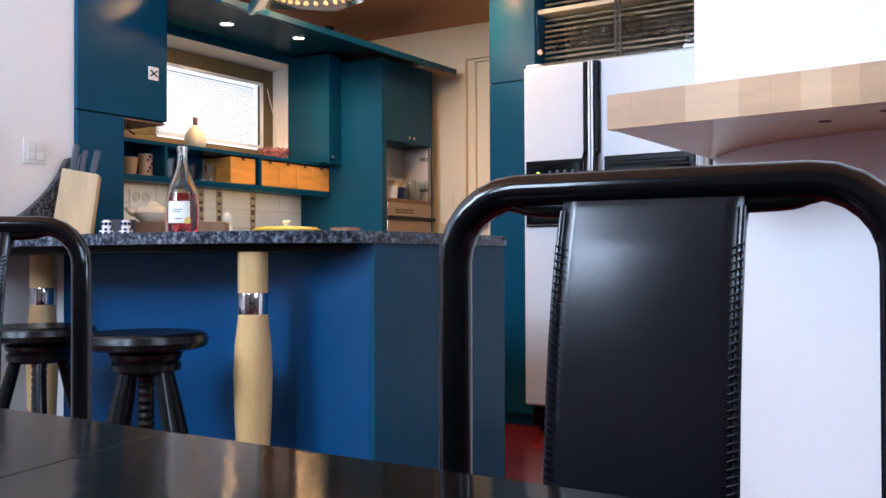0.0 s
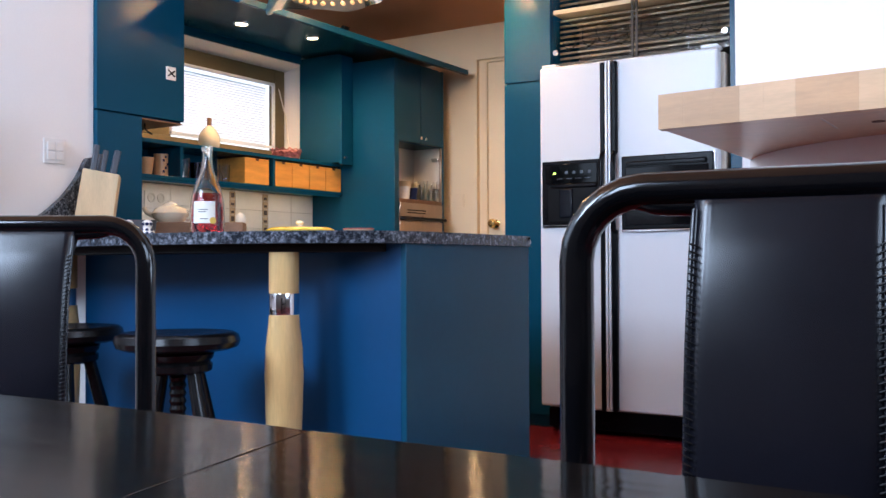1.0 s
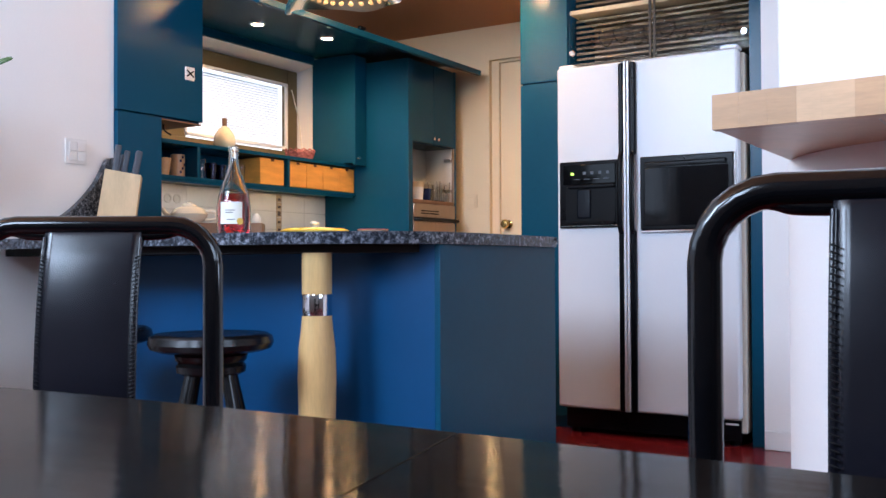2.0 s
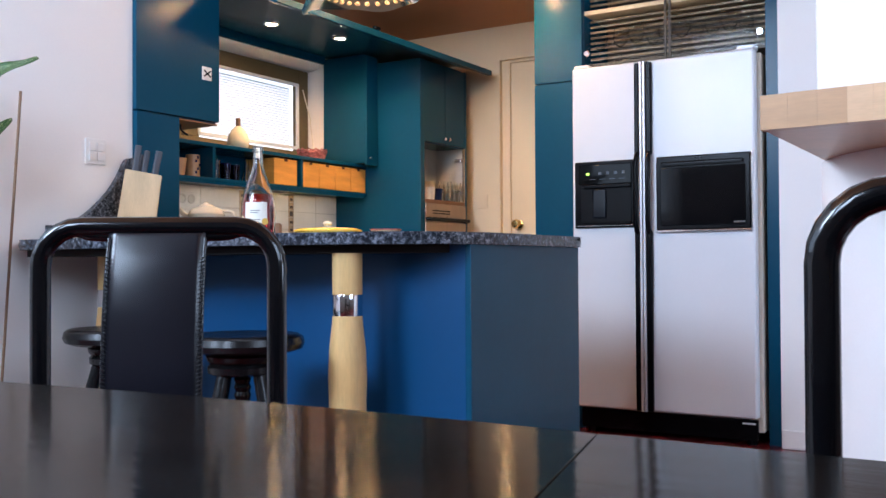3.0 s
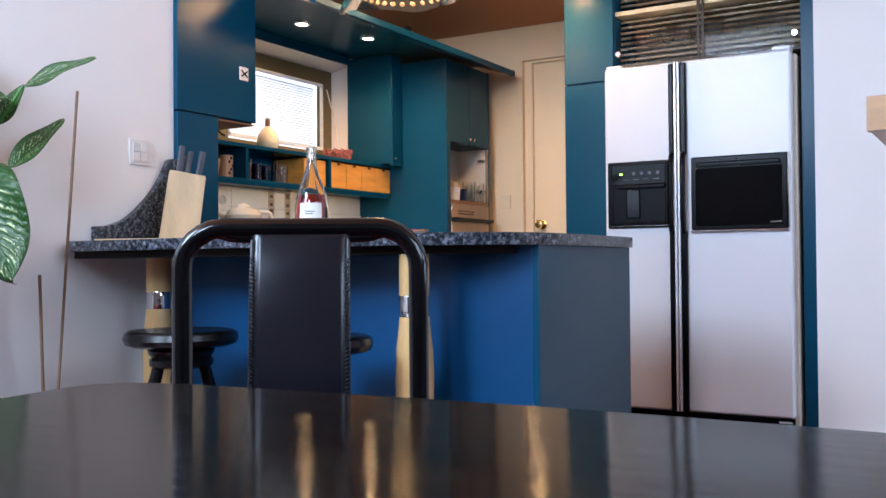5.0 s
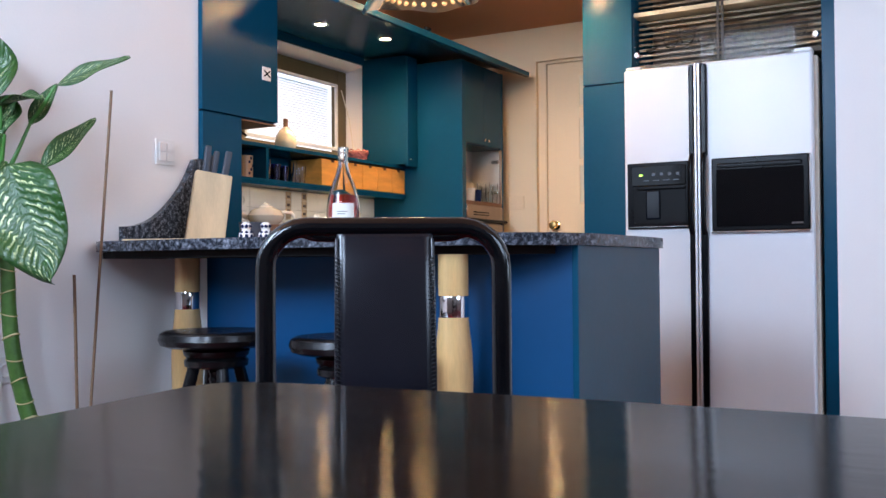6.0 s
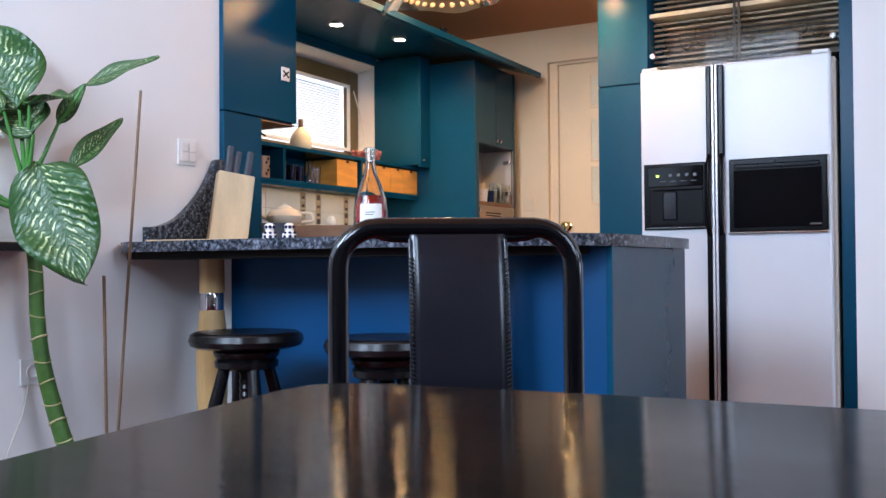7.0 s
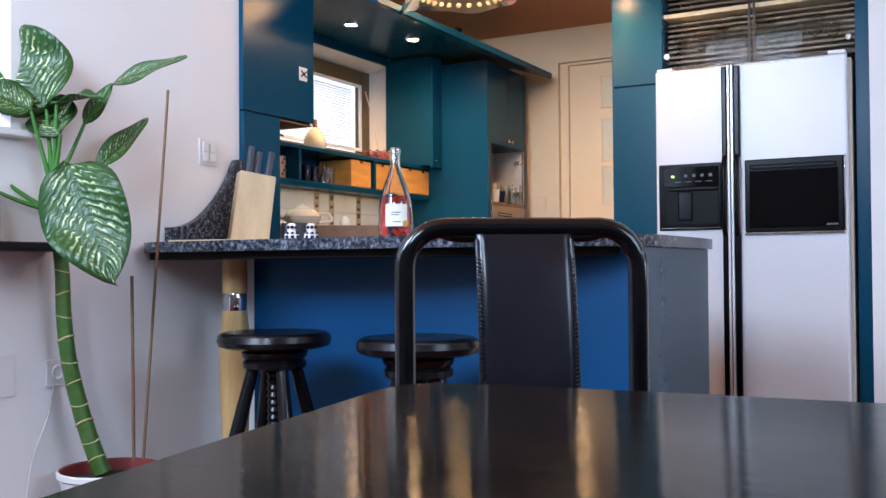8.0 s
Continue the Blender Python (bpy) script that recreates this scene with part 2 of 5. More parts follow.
STAVES = [mat("butcher_stave", c, 0.42, var=0.14, scale=5, fine=45, bump=0.05, stretch=(1, 1, 6), coat=0.2) for c in ((0.56, 0.33, 0.165), (0.64, 0.41, 0.225), (0.49, 0.285, 0.135))]

# ---- mesh helpers ----
BASE = {}


def thing(name, label, category, at=(0, 0, 0), group="", kind=""):
    ob = new(name)
    ob.empty_display_size = 0.05
    ob.location = at
    BASE[ob.name] = Vector(at)
    return tagged(ob, label, category, group, kind)


def finish(name, bm, material, origin):
    bmesh.ops.remove_doubles(bm, verts=bm.verts, dist=1e-6)
    bmesh.ops.recalc_face_normals(bm, faces=bm.faces)
    bmesh.ops.translate(bm, verts=bm.verts, vec=-origin)
    for f in bm.faces:
        f.smooth = True
    for e in bm.edges:
        if len(e.link_faces) == 2:
            e.smooth = e.smooth and e.calc_face_angle(0) < radians(38)
    me = bpy.data.meshes.new(name)
    bm.to_mesh(me)
    bm.free()
    me.materials.append(material)
    return new(name, me)


def part(name, bm, material, parent, label=""):
    """One mesh under a thing or a part; bm is in the coordinates in which the thing is laid out."""
    o = BASE[parent.name]
    ob = finish(name, bm, material, o)
    ob.parent = parent
    BASE[ob.name] = o
    return tagged(ob, label)


def solid(name, bm, material, label="", category="", kind="", group=""):
    """A thing or a piece of the setting that is one mesh, with its origin at its base."""
    lo = [min(v.co[i] for v in bm.verts) for i in range(3)]
    hi = [max(v.co[i] for v in bm.verts) for i in range(3)]
    o = Vector(((lo[0] + hi[0]) / 2, (lo[1] + hi[1]) / 2, lo[2]))
    ob = finish(name, bm, material, o)
    ob.location = o
    BASE[ob.name] = o
    return tagged(ob, label, category, group, kind)


def B():
    return bmesh.new()


def box(x0, x1, y0, y1, z0, z1, bevel=0.0, bm=None, seg=2):
    bm = bm or bmesh.new()
    t = bmesh.new()
    v = [t.verts.new((x, y, z)) for x in (x0, x1) for y in (y0, y1) for z in (z0, z1)]
    for q in ((0, 1, 3, 2), (4, 6, 7, 5), (0, 4, 5, 1), (2, 3, 7, 6), (0, 2, 6, 4), (1, 5, 7, 3)):
        t.faces.new([v[i] for i in q])
    if bevel:
        bmesh.ops.bevel(t, geom=t.edges[:], offset=bevel, segments=seg, affect="EDGES", profile=0.5)
    t.normal_update()
    for e in t.edges:
        e.smooth = True
    crisp(t)
    merge(bm, t)
    return bm


def crisp(t):
    """Keeps flat faces flat where a rounded rim meets them."""
    for f in t.faces:
        if max(abs(c) for c in f.normal) > 0.9999:
            for e in f.edges:
                e.smooth = False


def merge(bm, t):
    me = bpy.data.meshes.new("tmp")
    t.to_mesh(me)
    t.free()
    bm.from_mesh(me)
    bpy.data.meshes.remove(me)


def lathe(profile, x=0, y=0, z=0, seg=24, bm=None, caps=True, loop=False):
    """Turned about a vertical axis from (radius, height) rows; loop: the profile is a closed ring."""
    bm = bm or bmesh.new()
    rings = []
    for r, h in profile:
        if r < 1e-5:
            rings.append([bm.verts.new((x, y, z + h))])
        else:
            rings.append([bm.verts.new((x + r * math.cos(a), y + r * math.sin(a), z + h)) for a in (2 * math.pi * i / seg for i in range(seg))])
    for a, b in list(zip(rings, rings[1:])) + ([(rings[-1], rings[0])] if loop else []):
        for i in range(seg):
            j = (i + 1) % seg
            if len(a) == 1 and len(b) > 1:
                bm.faces.new((a[0], b[i], b[j]))
            elif len(b) == 1 and len(a) > 1:
                bm.faces.new((a[i], b[0], a[j]))
            elif len(a) > 1:
                bm.faces.new((a[i], b[i], b[j], a[j]))
    for r in (rings[0], rings[-1]):
        if len(r) > 2 and caps and not loop:
            bm.faces.new(r)
    return bm


def sweep(points, radii, seg=12, bm=None, closed=False):
    """A round tube along points, with one radius or one for each point."""
    bm = bm or bmesh.new()
    pts = [Vector(p) for p in points]
    if not isinstance(radii, (list, tuple)):
        radii = [radii] * len(pts)
    normal = None
    rings = []
    for i, p in enumerate(pts):
        if closed:
            d = (pts[(i + 1) % len(pts)] - pts[i - 1]).normalized()
        else:
            d = (pts[min(i + 1, len(pts) - 1)] - pts[max(i - 1, 0)]).normalized()
        if normal is None:
            normal = d.orthogonal().normalized()
        normal = (normal - d * normal.dot(d)).normalized()
        side = d.cross(normal)
        rings.append([bm.verts.new(p + radii[i] * (math.cos(a) * normal + math.sin(a) * side)) for a in (2 * math.pi * k / seg for k in range(seg))])
    pairs = list(zip(rings, rings[1:])) + ([(rings[-1], rings[0])] if closed else [])
    for a, b in pairs:
        for i in range(seg):
            bm.faces.new((a[i], a[(i + 1) % seg], b[(i + 1) % seg], b[i]))
    if not closed:
        bm.faces.new(rings[0])
        bm.faces.new(rings[-1])
    return bm


def slab(outline, z0, z1, bevel=0.0, seg=3, bm=None):
    """A flat plate of any outline, with its rims rounded."""
    bm = bm or bmesh.new()
    t = bmesh.new()
    a = [t.verts.new((x, y, z0)) for x, y in outline]
    b = [t.verts.new((x, y, z1)) for x, y in outline]
    t.faces.new(a)
    t.faces.new(b)
    k = len(a)
    for i in range(k):
        t.faces.new((a[i], a[(i + 1) % k], b[(i + 1) % k], b[i]))
    if bevel:
        rim = [e for e in t.edges if abs(e.verts[0].co.z - e.verts[1].co.z) < 1e-6]
        bmesh.ops.bevel(t, geom=rim, offset=bevel, segments=seg, affect="EDGES", profile=0.5)
    t.normal_update()
    for e in t.edges:
        e.smooth = True
    for f in t.faces:
        if abs(f.normal.z) > 0.9999:
            for e in f.edges:
                e.smooth = False
    merge(bm, t)
    return bm


def smooth_line(points, steps=8, closed=False):
    """Catmull-Rom through the points."""
    p = [Vector(q) for q in points]
    k = len(p)
    out = []
    for i in range(k if closed else k - 1):
        a, b = p[i], p[(i + 1) % k]
        before = p[i - 1] if (closed or i > 0) else a
        after = p[(i + 2) % k] if (closed or i + 2 < k) else b
        for s in range(steps):
            u = s / steps
            out.append(0.5 * (2 * a + (b - before) * u + (2 * before - 5 * a + 4 * b - after) * u * u + (3 * a - before - 3 * b + after) * u ** 3))
    if not closed:
        out.append(p[-1])
    return out


def turned(bm, m):
    bmesh.ops.transform(bm, matrix=m, verts=bm.verts)
    return bm


def wall_with_opening(axis, at, thick, a0, a1, z0, z1, o0, o1, oz0, oz1):
    """A wall across axis, from at to at + thick, with one opening right through it."""
    bm = B()
    for u0, u1, w0, w1 in ((a0, o0, z0, z1), (o1, a1, z0, z1), (o0, o1, z0, oz0), (o0, o1, oz1, z1)):
        if u1 - u0 > 1e-4 and w1 - w0 > 1e-4:
            lo, hi = min(at, at + thick), max(at, at + thick)
            if axis == "x":
                box(lo, hi, u0, u1, w0, w1, bm=bm)
            else:
                box(u0, u1, lo, hi, w0, w1, bm=bm)
    return bm


# ---- the setting ----
H = 2.31
solid("floor", box(-3.9, 3.4, -1.85, 5.3, -0.1, 0.0), FLOOR, "dark red glossy kitchen floor", "floor", "structure")
# Unseen upper room, made up so daylight can fall from high windows.
HL = 3.6
solid("ceiling", box(-3.9, 3.4, 2.62, 5.3, H, H + 0.1), CEIL, "warm brown painted ceiling above the kitchen", "ceiling", "structure")
# Brown again here, to keep the bounced light low.
solid("unseen_ceiling_high", box(-3.5, 3.4, -1.85, 2.75, HL, HL + 0.1), CEIL, "unseen brown ceiling raised to clear the high windows", "ceiling", "structure")
solid("unseen_bulkhead", box(-3.42, 3.2, 2.62, 2.74, H + 0.1005, HL), WALL, "unseen white wall added above the kitchen opening", "wall", "structure")
solid("wall_west", wall_with_opening("x", -3.165, -0.255, -1.8, 2.358, 0, HL, -1.3, 1.30, 1.27, 2.25), WALL, "white plastered wall beside the plant", "wall", "structure")
solid("wall_kitchen", wall_with_opening("x", -3.61, -0.25, 2.359, 4.9, 0, H, 2.90, 4.185, 1.42, 2.03), WALL, "white plastered wall round the kitchen window", "wall", "structure")
solid("wall_jog", box(-3.86, -3.42, 2.10, 2.358, 0, HL), WALL, "white plastered wall return", "wall", "structure")
solid("wall_back", wall_with_opening("y", 4.9, 0.2, -3.9, -0.7, 0, H, -2.80, -1.92, 0, 2.098), CREAM, "cream plastered wall round the kitchen door", "wall", "structure")
solid("wall_fridge", box(-0.955, 3.2, 4.10, 4.30, 0, H), WALL, "white plastered wall beside the fridge recess", "wall", "structure")
solid("wall_recess", box(-0.955, -0.80, 4.30, 4.90, 0, H), WALL, "white wall behind the fridge recess", "wall", "structure")
# Unseen walls; their dark taupe is made up to lower the fill light.
solid("wall_south", wall_with_opening("y", -1.6, -0.2, -3.42, -1.62, 0, HL, -3.12, -2.08, 2.08, 3.32), UNSEEN_WALL, "unseen wall with a high window, dark to cut bounce", "wall", "structure")
solid("wall_dining", wall_with_opening("y", -1.6, -0.2, -1.6195, 3.2, 0, HL, -1.38, -0.78, 1.82, 2.78), UNSEEN_WALL, "unseen wall with a small high window, dark to cut bounce", "wall", "structure")
solid("wall_east", wall_with_opening("x", 3.2, 0.2, -1.8, 1.9, 0, HL, -1.0, 1.2, 1.55, 3.25), UNSEEN_WALL, "unseen wall with a wide window, dark to cut bounce", "wall", "structure")
# Unseen wall; its opening is added for the northeast fill light.
solid("wall_northeast", wall_with_opening("x", 3.2, 0.2, 1.9, 4.3, 0, HL, 2.35, 3.65, 0.9, 2.1), UNSEEN_WALL, "unseen dark taupe wall with an added square opening", "wall", "structure")
# Sill of that added opening.
solid("added_sill_east", box(3.10, 3.2, 2.3, 3.7, 0.86, 0.885, 0.004), PLASTIC, "white window sill", "sill", "structure")
solid("wall_behind_door", box(-3.2, -1.5, 5.25, 5.3, 0, H), CREAM, "cream wall of the hall behind the door", "wall", "structure")
solid("baseboard", box(-0.952, -0.40, 4.084, 4.098, 0.0, 0.085, 0.004), PLASTIC, "white painted baseboard", "baseboard", "structure")
solid("stub_wall", box(-3.164, -2.875, 2.28, 2.356, 0, 0.886), WALL, "short white wall under the granite counter", "wall", "structure")


def window_frame(name, axis, at, a0, a1, z0, z1, w, d, material, label):
    root = thing(name, label, "window", ((at, (a0 + a1) / 2, z0) if axis == "x" else ((a0 + a1) / 2, at, z0)), kind="structure")
    def bar(n, u0, u1, w0, w1):
        bm = box(at, at + d, u0, u1, w0, w1, 0.004) if axis == "x" else box(u0, u1, at, at + d, w0, w1, 0.004)
        part(n, bm, material, root)
    bar("window_frame", a0, a0 + w, z0, z1)
    bar("window_frame", a1 - w, a1, z0, z1)
    bar("window_frame", a0 + w, a1 - w, z0, z0 + w)
    bar("window_frame", a0 + w, a1 - w, z1 - w, z1)
    return root


# kitchen window with its blind
win = window_frame("window_1", "x", -3.76, 2.90, 4.147, 1.42, 1.995, 0.087, 0.05, OLIVE, "olive-brown framed kitchen window with a lowered blind")
pane = part("pane", box(-3.745, -3.741, 3.265, 4.062, 1.506, 1.909), PANE, win)
pane.visible_shadow = False
part("side_board", box(-3.758, -3.712, 2.988, 3.262, 1.508, 1.907, 0.003), OLIVE, win)
sash = B()
for y0, y1, z0, z1 in ((3.25, 3.268, 1.52, 1.912), (4.044, 4.062, 1.52, 1.912), (3.25, 4.062, 1.518, 1.536), (3.25, 4.062, 1.894, 1.912)):
    box(-3.722, -3.708, y0, y1, z0, z1, 0.002, bm=sash)
part("sash", sash, PLASTIC, win, "thin white inner sash")
for k in range(2):
    part("catch", lathe([(0, 0), (0.008, 0.002), (0.008, 0.010), (0, 0.012)], seg=10), CHROME, win).matrix_basis = Matrix.Translation((0.058, 0.445 + 0.03 * k, 0.20)) @ pose(0, 0, 0, 0, 90, 0)
for nm, quad, off in (("window_reveal_top", [(-3.612, 2.03), (-3.765, 1.996), (-3.765, 2.03)], "z"), ("window_reveal_side", [(-3.612, 4.185), (-3.765, 4.148), (-3.765, 4.185)], "y")):
    rv = B()
    lo, hi = (2.902, 4.184) if off == "z" else (1.422, 1.995)
    ends = [[rv.verts.new((x, e, w) if off == "z" else (x, w, e)) for x, w in quad] for e in (lo, hi)]
    rv.faces.new(ends[0])
    rv.faces.new(ends[1])
    for i in range(3):
        rv.faces.new((ends[0][i], ends[0][(i + 1) % 3], ends[1][(i + 1) % 3], ends[1][i]))
    solid(nm, rv, WALL, "white splayed plaster reveal of the window", "reveal", "structure")
blind = thing("venetian_blind", "white slatted venetian blind hanging in the window", "blind", (-3.765, 3.66, 1.52))
slat_mesh = None
for k in range(25):
    z = 1.53 + k * 0.0148
    if slat_mesh is None:
        first = part("slat", turned(box(-0.0072, 0.0072, -0.39, 0.39, -0.0005, 0.0005), pose(0, 0, 0, 0, 54, 0)), SLAT, blind)
        first.location = Vector((-3.775, 3.66, z))
        bmesh_fix = first.data
        bmesh_fix.transform(Matrix.Translation((-3.765, 3.66, 1.52)))
        first.location = Vector((-3.775, 3.66, z)) - Vector((-3.765, 3.66, 1.52))
        slat_mesh = first.data
    else:
        s = new("slat", slat_mesh)
        s.parent = blind
        s.location = Vector((-3.775, 3.66, z)) - Vector((-3.765, 3.66, 1.52))

window_frame("window_2", "x", -3.40, -1.3, 1.30, 1.27, 2.25, 0.06, 0.06, PLASTIC, "wide white framed window beside the plant")
solid("window_sill", box(-3.42, -3.115, -1.3, 1.34, 1.243, 1.268, 0.005), PLASTIC, "white window sill", "sill", "structure")
window_frame("window_3", "y", -1.74, -3.12, -2.08, 2.08, 3.32, 0.06, 0.06, PLASTIC, "high white framed window in the corner")
window_frame("window_6", "y", -1.74, -1.38, -0.78, 1.82, 2.78, 0.05, 0.06, PLASTIC, "small high white framed window")
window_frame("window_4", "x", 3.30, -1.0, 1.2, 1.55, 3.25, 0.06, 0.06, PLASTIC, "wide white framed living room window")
# Frame of the opening added for the northeast fill light.
window_frame("added_window", "x", 3.30, 2.35, 3.65, 0.9, 2.1, 0.06, 0.06, PLASTIC, "added unseen square window beyond the fireplace")
solid("backdrop", box(-30, 30, -30, 30, -0.6, -0.5), mat("lawn", (0.06, 0.10, 0.04), 0.9, bump=0.3), "garden ground outside", "ground", "structure")


# door in the back wall
door = thing("door_1", "cream panelled door with small glass panes", "door", (-2.36, 4.97, 0), kind="structure")
part("leaf", box(-2.7435, -1.935, 4.945, 4.985, 0.008, 2.080, 0.003), CREAM, door)
fr = B()
box(-2.80, -2.745, 4.93, 5.02, 0, 2.097, 0.004, bm=fr)
box(-1.932, -1.92, 4.93, 5.02, 0, 2.097, bm=fr)
box(-2.745, -1.932, 4.93, 5.02, 2.082, 2.097, bm=fr)
part("door_frame", fr, CREAM, door)
for z0, z1 in ((1.80, 2.0), (1.47, 1.735), (1.205, 1.445)):
    for x0 in (-2.54, -2.32):
        p = part("pane", box(x0 + 0.012, x0 + 0.188, 4.938, 4.943, z0 + 0.01, z1 - 0.01), mat("frosted_pane", (0.72, 0.62, 0.46), 0.15, var=0.1, bump=0.2), door, "warm frosted glass pane")
        g = B()
        for a, b, c, d in ((x0, x0 + 0.012, z0, z1), (x0 + 0.188, x0 + 0.20, z0, z1), (x0 + 0.012, x0 + 0.188, z0, z0 + 0.01), (x0 + 0.012, x0 + 0.188, z1 - 0.01, z1)):
            box(a, b, 4.932, 4.946, c, d, 0.002, bm=g)
        part("pane_bead", g, CREAM, p)
knob = part("door_knob", turned(lathe([(0, 0), (0.026, 0), (0.026, 0.006), (0.010, 0.010), (0.010, 0.035), (0.024, 0.044), (0.029, 0.058), (0.022, 0.072), (0, 0.076)], seg=20), Matrix.Translation((-2.688, 4.945, 1.075)) @ pose(0, 0, 0, 90, 0, 0)), BRASS, door, "round brass door knob")


def plate(name, label, category, x, y, z, w, h, kind):
    """A white wall plate on the west wall or, with kind south, on a wall that faces south."""
    root = thing(name, label, category, (x, y, z))
    def lay(n, u0, u1, w0, w1, d0, d1, m, parent):
        bm = box(x + d0, x + d1, y + u0, y + u1, z + w0, z + w1, 0.002) if kind == "x" else box(x + u0, x + u1, y - d1, y - d0, z + w0, z + w1, 0.002)
        return part(n, bm, m, parent)
    p = lay("plate", -w / 2, w / 2, 0, h, 0.0, 0.008, PLASTIC if kind == "x" else CREAM, root)
    return root, p, lay


root, p, lay = plate("light_switch", "white four-gang light switch on the plaster wall", "switch", -3.165, 2.172, 1.235, 0.098, 0.10, "x")
for y0 in (-0.036, 0.002):
    for z0 in (0.014, 0.052):
        lay("rocker", y0, y0 + 0.034, z0, z0 + 0.034, 0.009, 0.014, PLASTIC, root)
root, p, lay = plate("wall_socket", "white wall socket low on the wall", "socket", -3.165, 1.47, 0.455, 0.085, 0.085, "x")
part("socket_well", turned(lathe([(0.024, 0), (0.024, 0.004), (0.018, 0.004), (0.016, 0.001), (0, 0.001)], seg=20), Matrix.Translation((-3.157, 1.47, 0.4975)) @ pose(0, 0, 0, 0, 90, 0)), PLASTIC, root)
root, p, lay = plate("wall_panel", "white blank cover plate on the wall", "socket", -3.165, 1.26, 0.44, 0.10, 0.13, "x")
root, p, lay = plate("light_switch", "small cream light switch beside the door", "switch", -2.925, 4.9, 1.18, 0.075, 0.085, "y")
lay("rocker", -0.026, 0.026, 0.015, 0.070, 0.009, 0.012, CREAM, root)
ledge = solid("wall_shelf", box(-3.165, -3.02, 0.2, 1.44, 0.888, 0.916, 0.004), BLACKWOOD, "narrow black wooden shelf fixed to the wall", "shelf")
frame_box = solid("small_box", box(-3.155, -3.095, 1.12, 1.215, 0.916, 1.045, 0.004), mat("grey_card", (0.30, 0.29, 0.29), 0.6), "small grey box standing on the black shelf", "box")
solid("power_cable", sweep(smooth_line([(-3.159, 1.46, 0.47), (-3.155, 1.43, 0.36), (-3.155, 1.37, 0.22), (-3.15, 1.33, 0.004)]), 0.0022, 6), CABLE, "thin white power cord hanging down the wall", "cable")


# ---- kitchen units along the window wall ----
tall = thing("tall_cabinet", "tall blue lacquered cabinet with a raised side", "cabinet", (-3.35, 2.55, 0.925))
part("upper_body", box(-3.608, -3.167, 2.362, 2.835, 1.475, H - 0.002, 0.002), TEAL, tall)
part("door", box(-3.1665, -3.145, 2.360, 2.837, 1.482, H - 0.004, 0.002), TEAL, tall)
part("lower_body", box(-3.608, -3.145, 2.362, 2.597, 0.926, 1.4745, 0.002), TEAL, tall)
part("under_panel", box(-3.60, -3.155, 2.60, 2.834, 1.468, 1.4745), BROWN, tall, "brown wooden underside")
hook = part("hook", sweep([(-3.25, 2.70, 1.468), (-3.25, 2.70, 1.445), (-3.245, 2.715, 1.43), (-3.235, 2.73, 1.42)], 0.004, 8), BLACK, tall)
tag = thing("wall_tag", "small white tag with a dark cross on the cabinet", "tag", (-3.144, 2.755, 1.66))
part("card", box(-3.144, -3.139, 2.727, 2.783, 1.662, 1.722, 0.002), PLASTIC, tag)
cross = B()
for s in (-1, 1):
    merge(cross, turned(box(-0.001, 0.001, -0.024, 0.024, -0.003, 0.003), Matrix.Translation((-3.137, 2.755, 1.692)) @ pose(0, 0, 0, 35 * s, 0, 0)))
part("cross", cross, BLACK, tag, "dark crossed mark")

base = thing("base_cabinet", "blue lacquered base cabinets under the window worktop", "cabinet", (-3.3, 3.3, 0))
part("body", box(-3.608, -3.06, 2.405, 4.274, 0.1, 0.884), TEAL, base)
part("plinth", box(-3.608, -3.12, 2.405, 4.274, 0, 0.0995), BLACK, base)
for k in range(4):
    d = part("door", box(-3.059, -3.04, 2.90 + 0.35 * k, 3.243 + 0.35 * k, 0.11, 0.875, 0.002), TEAL, base)
    part("knob", turned(lathe([(0.006, 0), (0.006, 0.015), (0.013, 0.02), (0.011, 0.028), (0, 0.03)], seg=12), Matrix.Translation((-3.04, 2.94 + 0.35 * k, 0.80)) @ pose(0, 0, 0, 0, 90, 0)), CHROME, d)
solid("worktop", box(-3.608, -3.02, 2.91, 4.274, 0.885, 0.925, 0.008), GRANITE, "speckled dark granite worktop under the window", "worktop")

# tiled splashback with mosaic strips
back = thing("splashback", "cream tiled splashback with narrow mosaic strips", "tiles", (-3.605, 3.4, 0.926), kind="structure")
part("grout", box(-3.609, -3.603, 2.56, 4.274, 0.926, 1.236), GROUT, back)
strips = (2.83, 3.44, 3.575, 3.835)
edges = sorted([2.56, 4.274] + [v for s in strips for v in (s, s + 0.045)])
for y0, y1 in zip(edges[::2], edges[1::2]):
    n = max(1, round((y1 - y0) / 0.25))
    for i in range(n):
        a, b = y0 + (y1 - y0) * i / n + 0.0012, y0 + (y1 - y0) * (i + 1) / n - 0.0012
        for z0, z1 in ((0.928, 1.030), (1.0325, 1.133), (1.1355, 1.234)):
            part("tile", box(-3.603, -3.5965, a, b, z0, z1, 0.001, seg=1), TILE, back)
for s in strips:
    for k in range(7):
        z0 = 0.93 + k * 0.0432
        dark = (k * 7 + int(s * 100)) % 3 == 0
        part("mosaic_piece", box(-3.603, -3.597, s + 0.001, s + 0.044, z0, z0 + 0.041, 0.001, seg=1), MOSAIC_BASE, back)
        part("mosaic_piece", box(-3.5972, -3.595, s + 0.010, s + 0.034, z0 + 0.008, z0 + (0.034 if dark else 0.022), 0.0008, seg=1), MOSAIC, back)
so = thing("wall_socket", "cream triple wall socket on the tiles", "socket", (-3.596, 3.055, 1.11))
part("plate", box(-3.596, -3.588, 2.985, 3.125, 1.112, 1.20, 0.002), TILE, so)
